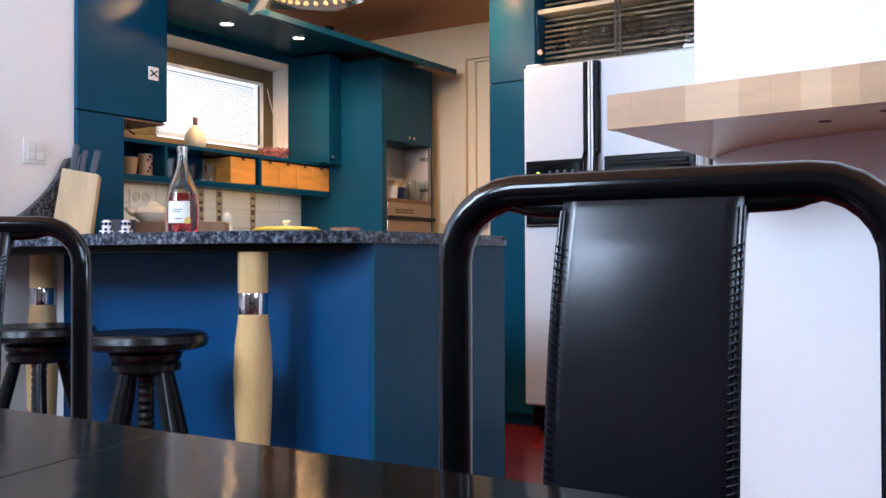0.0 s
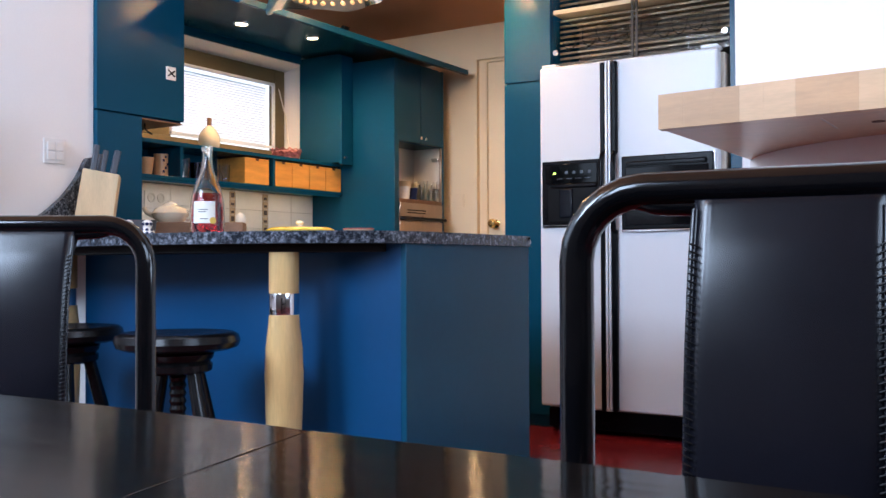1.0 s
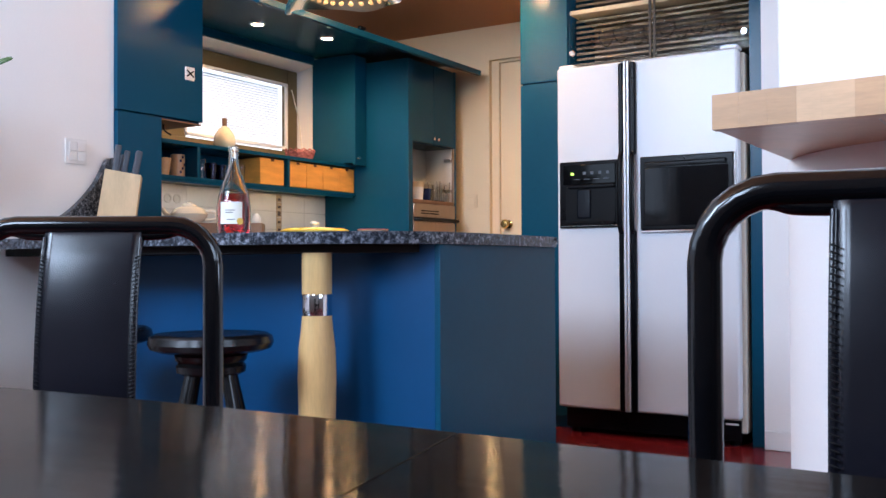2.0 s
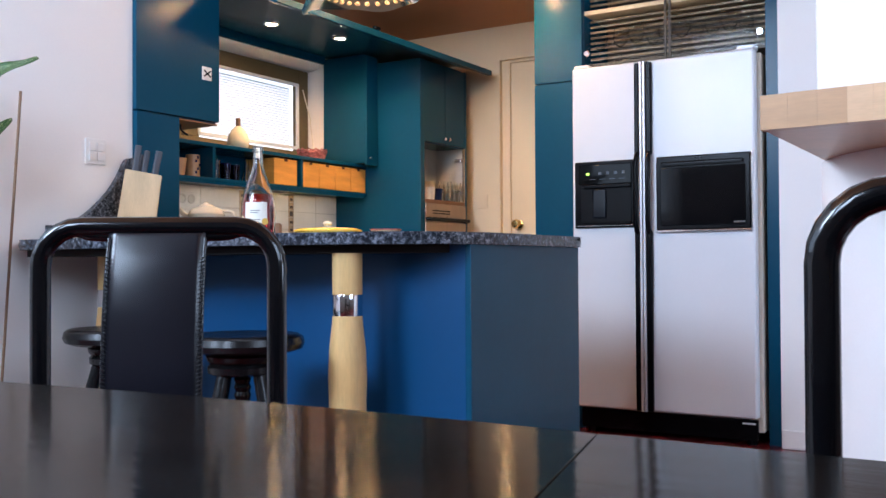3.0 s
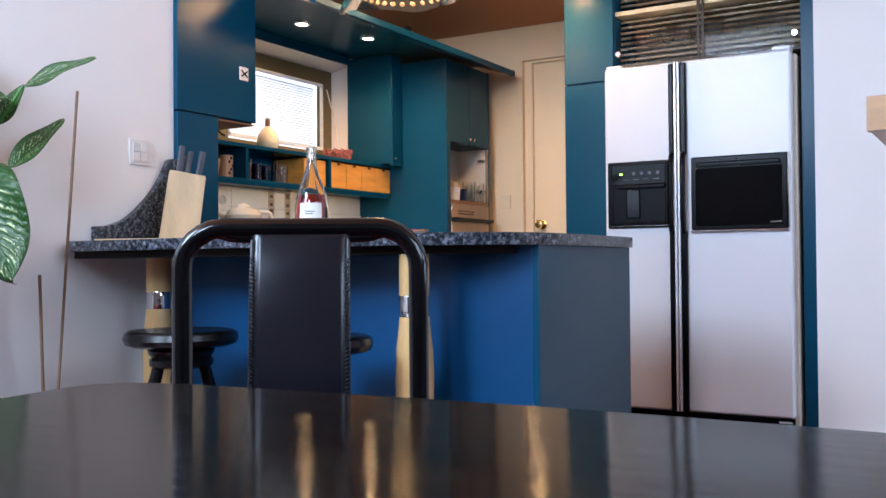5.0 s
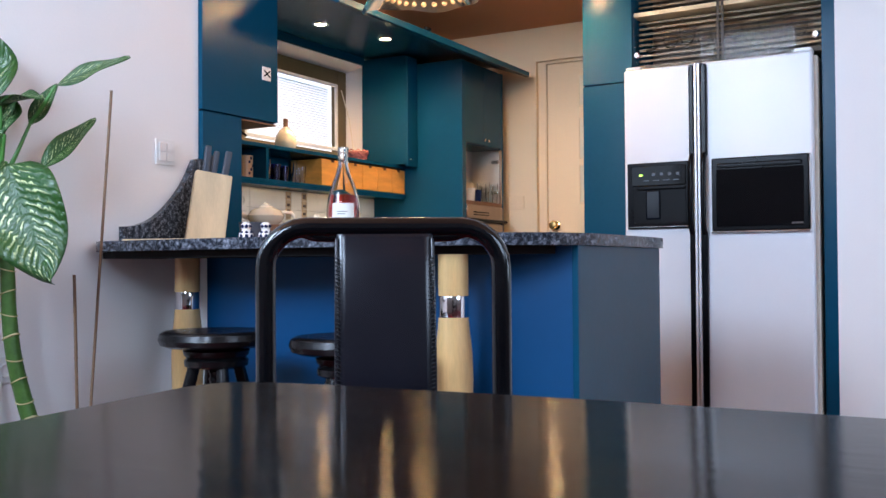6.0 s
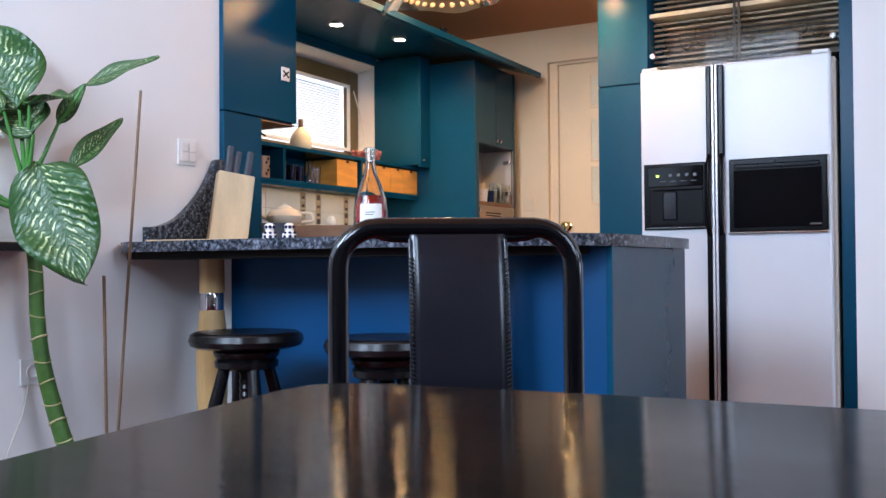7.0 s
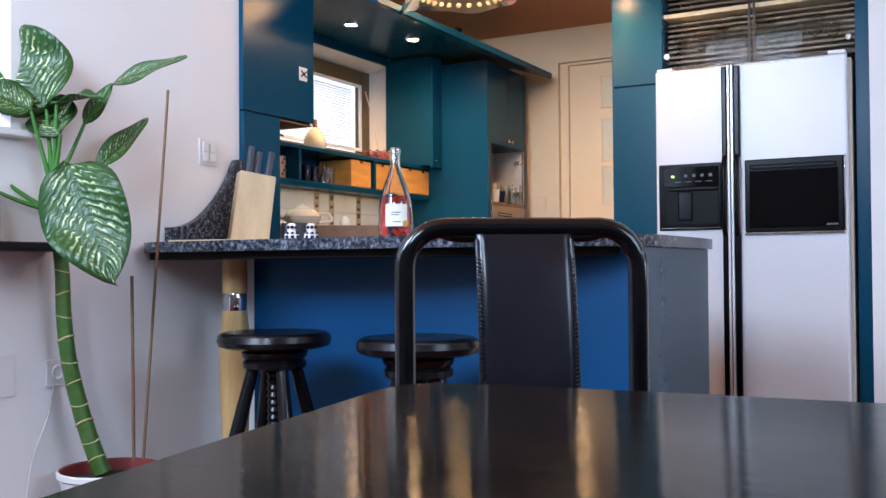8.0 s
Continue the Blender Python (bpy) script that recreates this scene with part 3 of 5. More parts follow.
for y, z in ((3.025, 1.165), (3.085, 1.165)):
    part("socket_well", turned(lathe([(0.024, 0), (0.024, 0.005), (0.018, 0.005), (0.016, 0.001), (0, 0.001)], seg=18), Matrix.Translation((-3.588, y, z)) @ pose(0, 0, 0, 0, 90, 0)), GROUT, so)

# cubby shelf under the window
shelf = thing("cubby_shelf", "blue wall shelf with cubby holes and wooden drawers", "shelf", (-3.5, 3.45, 1.24))
part("top_board", box(-3.608, -3.365, 2.56, 4.274, 1.405, 1.424, 0.002), TEAL, shelf)
part("bottom_board", box(-3.608, -3.365, 2.56, 4.274, 1.238, 1.255, 0.002), TEAL, shelf)
part("back_board", box(-3.608, -3.598, 2.56, 4.274, 1.2555, 1.4045), TEAL, shelf)
for y in (2.56, 3.015, 3.672):
    part("divider", box(-3.598, -3.367, y, y + 0.018, 1.2555, 1.4045, 0.001), TEAL, shelf)
for y in (3.462, 3.690, 3.836, 3.982, 4.128):
    w = 0.185 if y < 3.6 else 0.142
    d = part("drawer", box(-3.58, -3.373, y, y + w, 1.257, 1.396, 0.003), DRAWER, shelf, "birch drawer box with warm light in its orange tone")
    part("finger_hole", box(-3.3735, -3.370, y + w / 2 - 0.012, y + w / 2 + 0.012, 1.382, 1.3965, 0.001), DARKHOLE, d)
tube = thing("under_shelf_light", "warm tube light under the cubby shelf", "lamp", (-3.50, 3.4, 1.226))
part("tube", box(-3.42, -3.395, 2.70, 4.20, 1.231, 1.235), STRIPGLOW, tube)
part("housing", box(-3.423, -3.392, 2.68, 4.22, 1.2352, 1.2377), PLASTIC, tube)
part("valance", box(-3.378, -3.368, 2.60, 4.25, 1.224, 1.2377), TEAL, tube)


def cup(name, label, x, y, z, r0, r1, h, material, handle=False, category="cup"):
    root = thing(name, label, category, (x, y, z))
    part("body", lathe([(0, 0), (r0, 0), (r1, h), (r1 - 0.004, h), (r0 - 0.003, 0.006), (0, 0.006)], x, y, z, 20), material, root)
    if handle:
        part("handle", sweep([(x + 0.7 * r1, y + 0.7 * r1, z + h * 0.8), (x + 1.25 * r1, y + 1.25 * r1, z + h * 0.75), (x + 1.3 * r1, y + 1.3 * r1, z + h * 0.4), (x + 0.65 * r1, y + 0.65 * r1, z + h * 0.2)], 0.005, 8), material, root)
    return root


cup("mug", "dark brown mug in the cubby shelf", -3.49, 2.78, 1.256, 0.034, 0.036, 0.085, BROWN, True, "mug")
cup("cup", "tan ceramic cup in the cubby shelf", -3.46, 2.885, 1.256, 0.026, 0.038, 0.088, TAN_CER)
tin = thing("tin_can", "tan tin can with dark spots", "can", (-3.46, 2.985, 1.256))
part("body", lathe([(0, 0), (0.034, 0), (0.034, 0.112), (0.031, 0.112), (0.031, 0.106), (0, 0.106)], -3.46, 2.975, 1.256, 22), TAN_CER, tin)
sp = B()
for k in range(5):
    box(-3.428, -3.4235, 2.958 + 0.012 * (k % 3), 2.968 + 0.012 * (k % 3), 1.275 + 0.018 * k, 1.288 + 0.018 * k, 0.001, bm=sp)
part("spots", sp, NAVY, tin, "dark printed spots")
for y, m, h in ((3.075, BLUEGLASS, 0.10), (3.15, GLASS, 0.11), (3.225, BLUEGLASS, 0.095), (3.29, BLUEGLASS, 0.09), (3.43, GLASS, 0.10)):
    cup("drinking_glass", "cobalt blue drinking glass in the cubby" if m is BLUEGLASS else "clear drinking glass in the cubby", -3.49, y, 1.256, 0.024, 0.030, h, m, category="glass")
dec = thing("carafe", "slim clear glass carafe in the cubby shelf", "carafe", (-3.47, 3.36, 1.256))
part("body", lathe([(0, 0), (0.026, 0), (0.03, 0.03), (0.012, 0.07), (0.010, 0.115), (0.016, 0.125), (0.012, 0.122), (0.008, 0.11), (0.009, 0.07), (0.026, 0.03), (0.022, 0.004), (0, 0.004)], -3.47, 3.36, 1.256, 20), GLASS, dec)

# on the shelf's top
gourd = thing("gourd_vase", "pear-shaped cream vase with a dark stopper", "vase", (-3.53, 3.36, 1.424))
part("body", lathe([(0, 0), (0.035, 0), (0.052, 0.02), (0.058, 0.05), (0.052, 0.085), (0.034, 0.115), (0.018, 0.13), (0.012, 0.136), (0, 0.137)], -3.53, 3.36, 1.424, 28), CERAMIC, gourd)
part("stopper", lathe([(0, 0.136), (0.012, 0.136), (0.013, 0.172), (0.010, 0.178), (0, 0.178)], -3.53, 3.36, 1.424, 16), BROWN, gourd, "dark brown stopper")
bask = thing("woven_basket", "small red woven bowl on the shelf", "basket", (-3.52, 3.95, 1.424))
part("bowl", lathe([(0, 0), (0.05, 0), (0.075, 0.025), (0.078, 0.05), (0.066, 0.062), (0.064, 0.055), (0.06, 0.02), (0, 0.01)], -3.52, 3.95, 1.424, 24), RED_WOVEN, bask)
for k in range(4):
    part("rib", sweep([(-3.52 + (0.072 + 0.004 * k) * math.cos(a), 3.95 + (0.072 + 0.004 * k) * math.sin(a), 1.436 + 0.017 * k + 0.007 * math.sin((7 + 2 * k) * a + k)) for a in (2 * math.pi * i / 40 for i in range(40))], 0.0045, 6, closed=True), RED_WOVEN, bask)
solid("blind_cord", sweep([(-3.70, 4.085, 1.88), (-3.64, 4.08, 1.70), (-3.57, 4.03, 1.485)], 0.0035, 6), CABLE, "pale cord hanging slack from the blind", "cord")

# wall cabinet, hutch and canopy
wc = thing("wall_cabinet", "blue lacquered wall cabinet beside the window", "cabinet", (-3.45, 4.24, 1.43))
part("body", box(-3.608, -3.304, 4.168, 4.272, 1.426, 2.062, 0.002), TEAL, wc)
wd = part("door", box(-3.3035, -3.285, 4.166, 4.272, 1.412, 2.055, 0.002), TEAL, wc)
def knob_x(x, y, z, parent):
    part("knob", turned(lathe([(0.004, 0), (0.004, 0.01), (0.009, 0.014), (0.008, 0.021), (0, 0.023)], seg=14), Matrix.Translation((x, y, z)) @ pose(0, 0, 0, 0, 90, 0)), CHROME, parent, "small chrome knob")
knob_x(-3.285, 4.182, 1.452, wd)

hx = -2.985
hutch = thing("tall_hutch", "tall blue hutch cabinet with an open niche", "cabinet", (-3.3, 4.56, 0))
part("side_panel", box(-3.608, hx, 4.276, 4.322, 0, 2.024, 0.001), TEAL, hutch)
part("side_panel", box(-3.608, hx, 4.785, 4.805, 0, 2.024, 0.001), TEAL, hutch)
part("upper_body", box(-3.606, hx - 0.022, 4.3225, 4.7845, 1.545, 2.030), TEAL, hutch)
for y0, ky in ((4.3235, 4.53), (4.555, 4.58)):
    d = part("door", box(hx - 0.0215, hx - 0.002, y0, y0 + 0.2285, 1.55, 2.02, 0.002), TEAL, hutch)
    knob_x(hx - 0.002, ky, 1.58, d)
part("niche_back", box(-3.606, -3.19, 4.3225, 4.7845, 1.212, 1.5445), TILE, hutch, "pale tiled back of the niche")
part("niche_side", box(-3.19, hx - 0.013, 4.774, 4.7845, 1.212, 1.5445), TILE, hutch)
part("niche_floor", box(-3.1895, hx - 0.003, 4.3225, 4.7845, 1.19, 1.2115), BROWN, hutch)
part("niche_trim", box(hx - 0.012, hx - 0.001, 4.770, 4.7848, 1.212, 1.5445, 0.001), STEEL, hutch)
part("lower_body", box(-3.606, hx - 0.02, 4.3225, 4.7845, 0.0, 0.96), TEAL, hutch)
for z in (1.27, 1.46):
    part("hinge", box(hx - 0.06, hx - 0.012, 4.755, 4.7845, z, z + 0.022, 0.003), CHROME, hutch)
oven = thing("built_in_oven", "steel-fronted built-in oven in the hutch", "oven", (-3.2, 4.555, 0.961))
part("body", box(-3.50, hx - 0.012, 4.325, 4.782, 0.961, 1.189), STEEL, oven)
cp = part("control_panel", box(hx - 0.0115, hx + 0.004, 4.325, 4.782, 1.108, 1.188, 0.002), STEEL, oven)
for z in (1.143, 1.128):
    for k in range(9):
        part("vent_slot", box(hx + 0.0035, hx + 0.0055, 4.40 + 0.022 * k, 4.418 + 0.022 * k, z, z + 0.006), BLACK, cp)
part("oven_door", box(hx - 0.0115, hx + 0.004, 4.325, 4.782, 0.962, 1.082, 0.002), STEEL, oven)
part("handle", sweep([(hx + 0.002, 4.335, 1.095), (hx + 0.03, 4.335, 1.095), (hx + 0.03, 4.775, 1.095), (hx + 0.002, 4.775, 1.095)], 0.011, 10), BLACK, oven, "dark horizontal handle")
for y, m, h in ((4.425, WHITE_CER, 0.075), (4.51, NAVY, 0.07), (4.46, CERAMIC, 0.09), (4.56, CERAMIC, 0.08), (4.61, GLASS, 0.12), (4.66, GLASS, 0.10), (4.72, GLASS, 0.12)):
    stacked = m is CERAMIC
    cup("jar" if m is not GLASS else "drinking_glass", {"cream_ceramic": "cream ceramic jar in the niche", "white_ceramic": "small white ceramic cup in the niche", "navy_glaze": "navy glazed jar in the niche"}.get(m.name, "clear drinking glass in the niche"), -3.025 - (0.085 if stacked else 0), y + (0.10 if stacked else 0), 1.2115, 0.034, 0.04, h + (0.03 if stacked else 0), m, category="jar" if m is not GLASS else "glass")

canopy = thing("canopy", "blue lacquered canopy shelf with recessed downlights", "canopy", (-3.2, 3.8, 2.025))
board = B()
prof = [(-3.606, 2.075), (-3.06, 2.072), (-2.8255, 1.992), (-2.8255, 2.012), (-3.06, 2.094), (-3.606, 2.097)]
ends = [[board.verts.new((x, y, z)) for x, z in prof] for y in (2.84, 4.802)]
board.faces.new(ends[0])
board.faces.new(ends[1])
for i in range(len(prof)):
    j = (i + 1) % len(prof)
    board.faces.new((ends[0][i], ends[0][j], ends[1][j], ends[1][i]))
part("board", board, TEAL, canopy)
part("back_rail", box(-3.608, -3.590, 2.84, 4.164, 2.032, 2.0745), TEAL, canopy)
part("edge_strip", box(-2.825, -2.80, 2.84, 4.802, 1.986, 2.018, 0.003), TEAL, canopy)
for x, y in ((-3.305, 3.368), (-3.20, 3.805)):
    dl = thing("downlight", "recessed round downlight, lit, with a chrome ring", "lamp", (x, y, 2.064), group="downlights in the canopy")
    part("ring", lathe([(0.030, 0.0095), (0.044, 0.0095), (0.042, 0.003), (0.034, 0.0), (0.030, 0.004)], x, y, 2.064, 28, loop=True), CHROME, dl)
    part("bulb", lathe([(0, 0.001), (0.018, 0.002), (0.0295, 0.0080), (0, 0.0095)], x, y, 2.064, 24), LAMPGLOW, dl, "glowing warm bulb")
clip = solid("clip", box(-2.815, -2.795, 3.57, 3.62, 2.0185, 2.036, 0.005), BLACK, "small black clip on the canopy edge", "clip")


# ---- pantry, fridge and the cabinet above it ----
pantry = thing("pantry_cabinet", "tall blue lacquered pantry cabinet beside the fridge", "cabinet", (-2.06, 4.5, 0))
part("body", box(-2.19, -1.928, 4.172, 4.89, 0, H - 0.002), TEAL, pantry)
part("lower_door", box(-2.192, -1.926, 4.150, 4.1715, 0.06, 1.758, 0.002), TEAL, pantry)
part("upper_door", box(-2.192, -1.926, 4.150, 4.1715, 1.764, H - 0.004, 0.002), TEAL, pantry)
side = thing("side_panel", "blue lacquered panel beside the fridge", "panel", (-1.0, 4.5, 0))
part("panel", box(-1.016, -0.960, 4.1555, 4.89, 0, H - 0.002), TEAL, side)
part("edge_strip", box(-1.017, -0.959, 4.135, 4.155, 0, H - 0.002, 0.002), TEAL, side)

fridge = thing("fridge", "white side-by-side fridge with black dispenser panels", "fridge", (-1.49, 4.4, 0))
part("body", box(-1.915, -1.030, 4.10, 4.82, 0.06, 1.785, 0.006), FRIDGE_SIDE, fridge)
part("kick_grille", box(-1.905, -1.052, 4.075, 4.099, 0.025, 0.118, 0.003), BLACK, fridge, "black kick grille")
for x in (-1.87, -1.09):
    part("foot", lathe([(0, 0), (0.025, 0), (0.025, 0.03), (0, 0.03)], x, 4.13, 0, 14), BLACK, fridge)
fy = 4.035
left = part("freezer_door", box(-1.93, -1.562, fy, 4.097, 0.128, 1.795, 0.010, seg=3), FRIDGE, fridge)
right = part("fridge_door", box(-1.545, -1.045, fy, 4.097, 0.128, 1.795, 0.010, seg=3), FRIDGE, fridge)
part("hinge_cover", box(-1.925, -1.85, 4.05, 4.14, 1.797, 1.812, 0.005), FRIDGE, left)
part("hinge_cover", box(-1.125, -1.05, 4.05, 4.14, 1.797, 1.815, 0.005), FRIDGE, right)
for door_ob, a, b, c in ((left, -1.602, -1.5765, -1.5755), (right, -1.5455, -1.517, -1.5595)):
    for z0, z1 in ((0.13, 0.985), (1.345, 1.785)):
        part("handle_strip", box(a, b, fy - 0.022, fy + 0.001, z0, z1, 0.006), BLACK, door_ob, "black full-height handle strip")
    part("handle_trim", box(c, c + 0.0125, fy - 0.024, fy + 0.001, 0.128, 1.79, 0.003), SATIN, door_ob, "pale grey metal handle trim")
    part("handle_grip", sweep(smooth_line([((a + b) / 2, fy - 0.012, 0.975), ((a + b) / 2, fy - 0.034, 1.02), ((a + b) / 2, fy - 0.034, 1.30), ((a + b) / 2, fy - 0.012, 1.355)], 5), 0.012, 12), BLACK, door_ob, "black bowed grip")
dp = part("dispenser_surround", box(-1.912, -1.608, fy - 0.014, fy + 0.001, 1.003, 1.328, 0.005), BLACK, left, "black ice and water dispenser")
part("chrome_edge", box(-1.905, -1.612, fy - 0.018, fy - 0.0135, 1.010, 1.016, 0.002), CHROME, dp)
part("control_panel", box(-1.890, -1.618, fy - 0.019, fy - 0.0135, 1.215, 1.312, 0.003), BLACKGLASS, dp)
# Flat plate whose black stands in for the shade of a hollow cavity.
part("recess", box(-1.878, -1.620, fy - 0.0165, fy - 0.0135, 1.03, 1.205, 0.002), SATINBLACK, dp)
part("spout_housing", box(-1.86, -1.62, fy - 0.030, fy - 0.016, 1.195, 1.214, 0.004), BLACK, dp)
part("lever", box(-1.815, -1.745, fy - 0.024, fy - 0.016, 1.05, 1.19, 0.006), mat("smoked_plastic", (0.008, 0.010, 0.016), 0.12, spec=0.3), dp)
part("drip_tray", box(-1.875, -1.622, fy - 0.032, fy - 0.016, 1.018, 1.032, 0.003), BLACK, dp)
part("indicator", box(-1.848, -1.834, fy - 0.0205, fy - 0.0185, 1.262, 1.272), LED, dp, "green lit indicator")
for k in range(4):
    part("button", box(-1.785 + 0.04 * k, -1.770 + 0.04 * k, fy - 0.0203, fy - 0.0185, 1.262, 1.276), DARKGREY, dp)
    part("printed_mark", box(-1.83 + 0.05 * k, -1.80 + 0.05 * k, fy - 0.0203, fy - 0.0185, 1.238, 1.241), DARKGREY, dp)
pn = part("service_panel", box(-1.498, -1.060, fy - 0.014, fy + 0.001, 0.985, 1.330, 0.006), BLACK, right, "black glossy service door panel")
part("glass", box(-1.475, -1.083, fy - 0.0175, fy - 0.0135, 1.005, 1.275, 0.003), BLACKGLASS, pn)
part("pull_ledge", box(-1.47, -1.09, fy - 0.030, fy - 0.0135, 1.283, 1.303, 0.006), BLACK, pn)
part("pull_edge", box(-1.465, -1.095, fy - 0.031, fy - 0.029, 1.2835, 1.2875), SATINBLACK, pn, "")
part("chrome_edge", box(-1.50, -1.058, fy - 0.017, fy + 0.0005, 0.974, 0.984, 0.002), CHROME, pn)
part("chrome_edge", box(-1.059, -1.052, fy - 0.017, fy + 0.0005, 0.985, 1.330, 0.002), CHROME, pn)
part("badge", box(-1.135, -1.085, fy - 0.0185, fy - 0.017, 1.012, 1.020), CHROME, pn)
part("grille_badge", box(-1.12, -1.062, 4.0735, 4.0755, 0.098, 0.106), PLASTIC, fridge)

over = thing("glass_cabinet", "glass-fronted cabinet of wine glasses above the fridge", "cabinet", (-1.48, 4.5, 1.83))
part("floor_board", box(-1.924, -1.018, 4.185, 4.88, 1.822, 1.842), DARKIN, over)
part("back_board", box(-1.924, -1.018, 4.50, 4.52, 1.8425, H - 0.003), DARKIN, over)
part("shelf_board", box(-1.9245, -1.018, 4.185, 4.499, 2.095, 2.117, 0.002), PINE, over, "pale wooden shelf board")
# Bars added to stand in for the fine lines across the glass doors.
for k in range(16):
    z = 1.848 + 0.0278 * k
    if not 2.075 < z < 2.12:
        part("slat", box(-1.9245, -1.018, 4.262, 4.270, z, z + 0.0125, 0.002), CLEAR_BAR, over)
for x0, x1, cx in ((-1.922, -1.490, -1.905), (-1.480, -1.018, -1.045)):
    d = part("glass_door", box(x0, x1, 4.168, 4.173, 1.812, H - 0.006), GLASSDOOR, over, "clear glass door")
    d.visible_shadow = False
    part("hinge_disc", turned(lathe([(0, 0), (0.017, 0), (0.017, 0.006), (0.012, 0.010), (0, 0.010)], seg=18), Matrix.Translation((cx, 4.168, 1.895)) @ pose(0, 0, 0, 90, 0, 0)), CHROME, d, "round chrome glass hinge")
    part("edge_profile", box(x1 - 0.012 if cx < -1.5 else x0, x1 if cx < -1.5 else x0 + 0.012, 4.1675, 4.1735, 1.812, H - 0.006), DARKIN, d)


def wine_glass(x, y, z, s, group):
    root = thing("wine_glass", "clear stemmed wine glass on the cabinet shelf", "glass", (x, y, z), group=group)
    part("foot", lathe([(0, 0), (0.030 * s, 0), (0.028 * s, 0.003), (0.004, 0.008), (0, 0.008)], x, y, z, 16), GLASS, root)
    part("stem", lathe([(0, 0.006), (0.004, 0.006), (0.0035, 0.07 * s), (0, 0.07 * s)], x, y, z, 8), THINGLASS, root)
    part("bowl", lathe([(0, 0.07 * s), (0.020 * s, 0.082 * s), (0.034 * s, 0.11 * s), (0.030 * s, 0.165 * s), (0.0285 * s, 0.165 * s), (0.032 * s, 0.11 * s), (0.018 * s, 0.086 * s), (0, 0.074 * s)], x, y, z, 18), THINGLASS, root)
    return root


for k, (x, y) in enumerate(((-1.85, 4.218), (-1.745, 4.222), (-1.66, 4.215), (-1.575, 4.224), (-1.51, 4.216), (-1.43, 4.222), (-1.355, 4.216), (-1.28, 4.220), (-1.20, 4.224), (-1.12, 4.218))):
    wine_glass(x, y, 1.842, 0.95 + 0.12 * (k % 3), "wine glasses above the fridge")
for x in (-1.80, -1.62, -1.36, -1.18):
    wine_glass(x, 4.225, 2.117, 0.9, "wine glasses above the fridge")


# ---- the granite bar ----
bar = thing("bar_counter", "blue lacquered bar with a granite top", "counter", (-2.13, 2.4, 0))
part("body", box(-2.865, -1.42, 2.122, 2.86, 0.0, 0.8885), TEAL, bar)
# This panel's colour holds the blue of the daylight falling on it.
part("front_panel", box(-2.872, -1.4195, 2.102, 2.1215, 0.0, 0.8885, 0.001), DAYLIT_BLUE, bar)
part("end_panel", box(-1.4193, -1.400, 2.102, 2.885, 0.0, 0.8885, 0.001), TEAL, bar)
outline = [(p[0], p[1]) for p in smooth_line([(-3.163, 1.86, 0), (-3.10, 1.79, 0), (-2.95, 1.765, 0), (-2.5, 1.755, 0), (-2.1, 1.77, 0), (-1.75, 1.83, 0), (-1.52, 1.93, 0), (-1.405, 2.08, 0), (-1.372, 2.30, 0), (-1.37, 2.80, 0), (-1.40, 2.875, 0), (-1.46, 2.905, 0)], 5)]
part("granite_top", slab(outline + [(-3.163, 2.905)], 0.889, 0.925, 0.0172, 5), GRANITE, bar, "speckled polished granite top with a rounded edge")
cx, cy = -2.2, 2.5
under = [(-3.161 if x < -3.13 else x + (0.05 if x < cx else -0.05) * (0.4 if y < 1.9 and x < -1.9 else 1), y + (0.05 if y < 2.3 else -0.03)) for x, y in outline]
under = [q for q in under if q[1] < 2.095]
# Overhang shade is put into this board's colour.
part("under_board", slab(under + [(under[-1][0], 2.099), (-3.161, 2.099)], 0.8645, 0.8888), SHADED_UNDERSIDE, bar, "board under the stone with the overhang's shade in its tone")
LEG = [(0, 0), (0.040, 0), (0.042, 0.02), (0.046, 0.20), (0.055, 0.38), (0.058, 0.50), (0.055, 0.58), (0.047, 0.65), (0.045, 0.678), (0, 0.678)]
for x, y in ((-1.728, 1.935), (-2.905, 2.035)):
    leg = part("leg", lathe(LEG, x, y, 0, 32), BIRCH, bar, "turned pale wooden leg")
    part("upper_leg", lathe([(0, 0.742), (0.045, 0.742), (0.045, 0.8643), (0, 0.8643)], x, y, 0, 32), BIRCH, leg)
    part("ring", lathe([(0, 0.678), (0.0435, 0.678), (0.0445, 0.682), (0.0445, 0.738), (0.0435, 0.742), (0, 0.742)], x, y, 0, 32), CHROME, leg, "polished chrome ring")

# upstand that sweeps up the wall
up = B()
curve = [(1.945, 0.985), (2.00, 0.990), (2.08, 1.015), (2.15, 1.062), (2.22, 1.128), (2.27, 1.195), (2.305, 1.258), (2.325, 1.272), (2.355, 1.272)]
pts = smooth_line([(0, a, b) for a, b in curve], 4)
a = [up.verts.new((-3.163, p.y, p.z)) for p in pts] + [up.verts.new((-3.163, 2.355, 0.926)), up.verts.new((-3.163, 1.945, 0.926))]
b = [up.verts.new((-3.133, v.co.y, v.co.z)) for v in a]
up.faces.new(a)
up.faces.new(b)
for i in range(len(a)):
    up.faces.new((a[i], a[(i + 1) % len(a)], b[(i + 1) % len(a)], b[i]))
solid("granite_upstand", up, GRANITE, "curved granite upstand against the white wall", "upstand")

# things on the bar
board = solid("cutting_board", slab([(-3.13, 1.93), (-2.62, 2.16), (-2.72, 2.44), (-3.10, 2.32)], 0.926, 0.938, 0.004), PINE, "thin pale wooden cutting board on the granite", "board")
block = thing("knife_block", "pale wooden knife block holding dark handled knives", "knife block", (-3.034, 2.256, 0.938))
kb = B()
low = [(-0.074, -0.064), (0.074, -0.064), (0.074, 0.064), (-0.074, 0.064)]
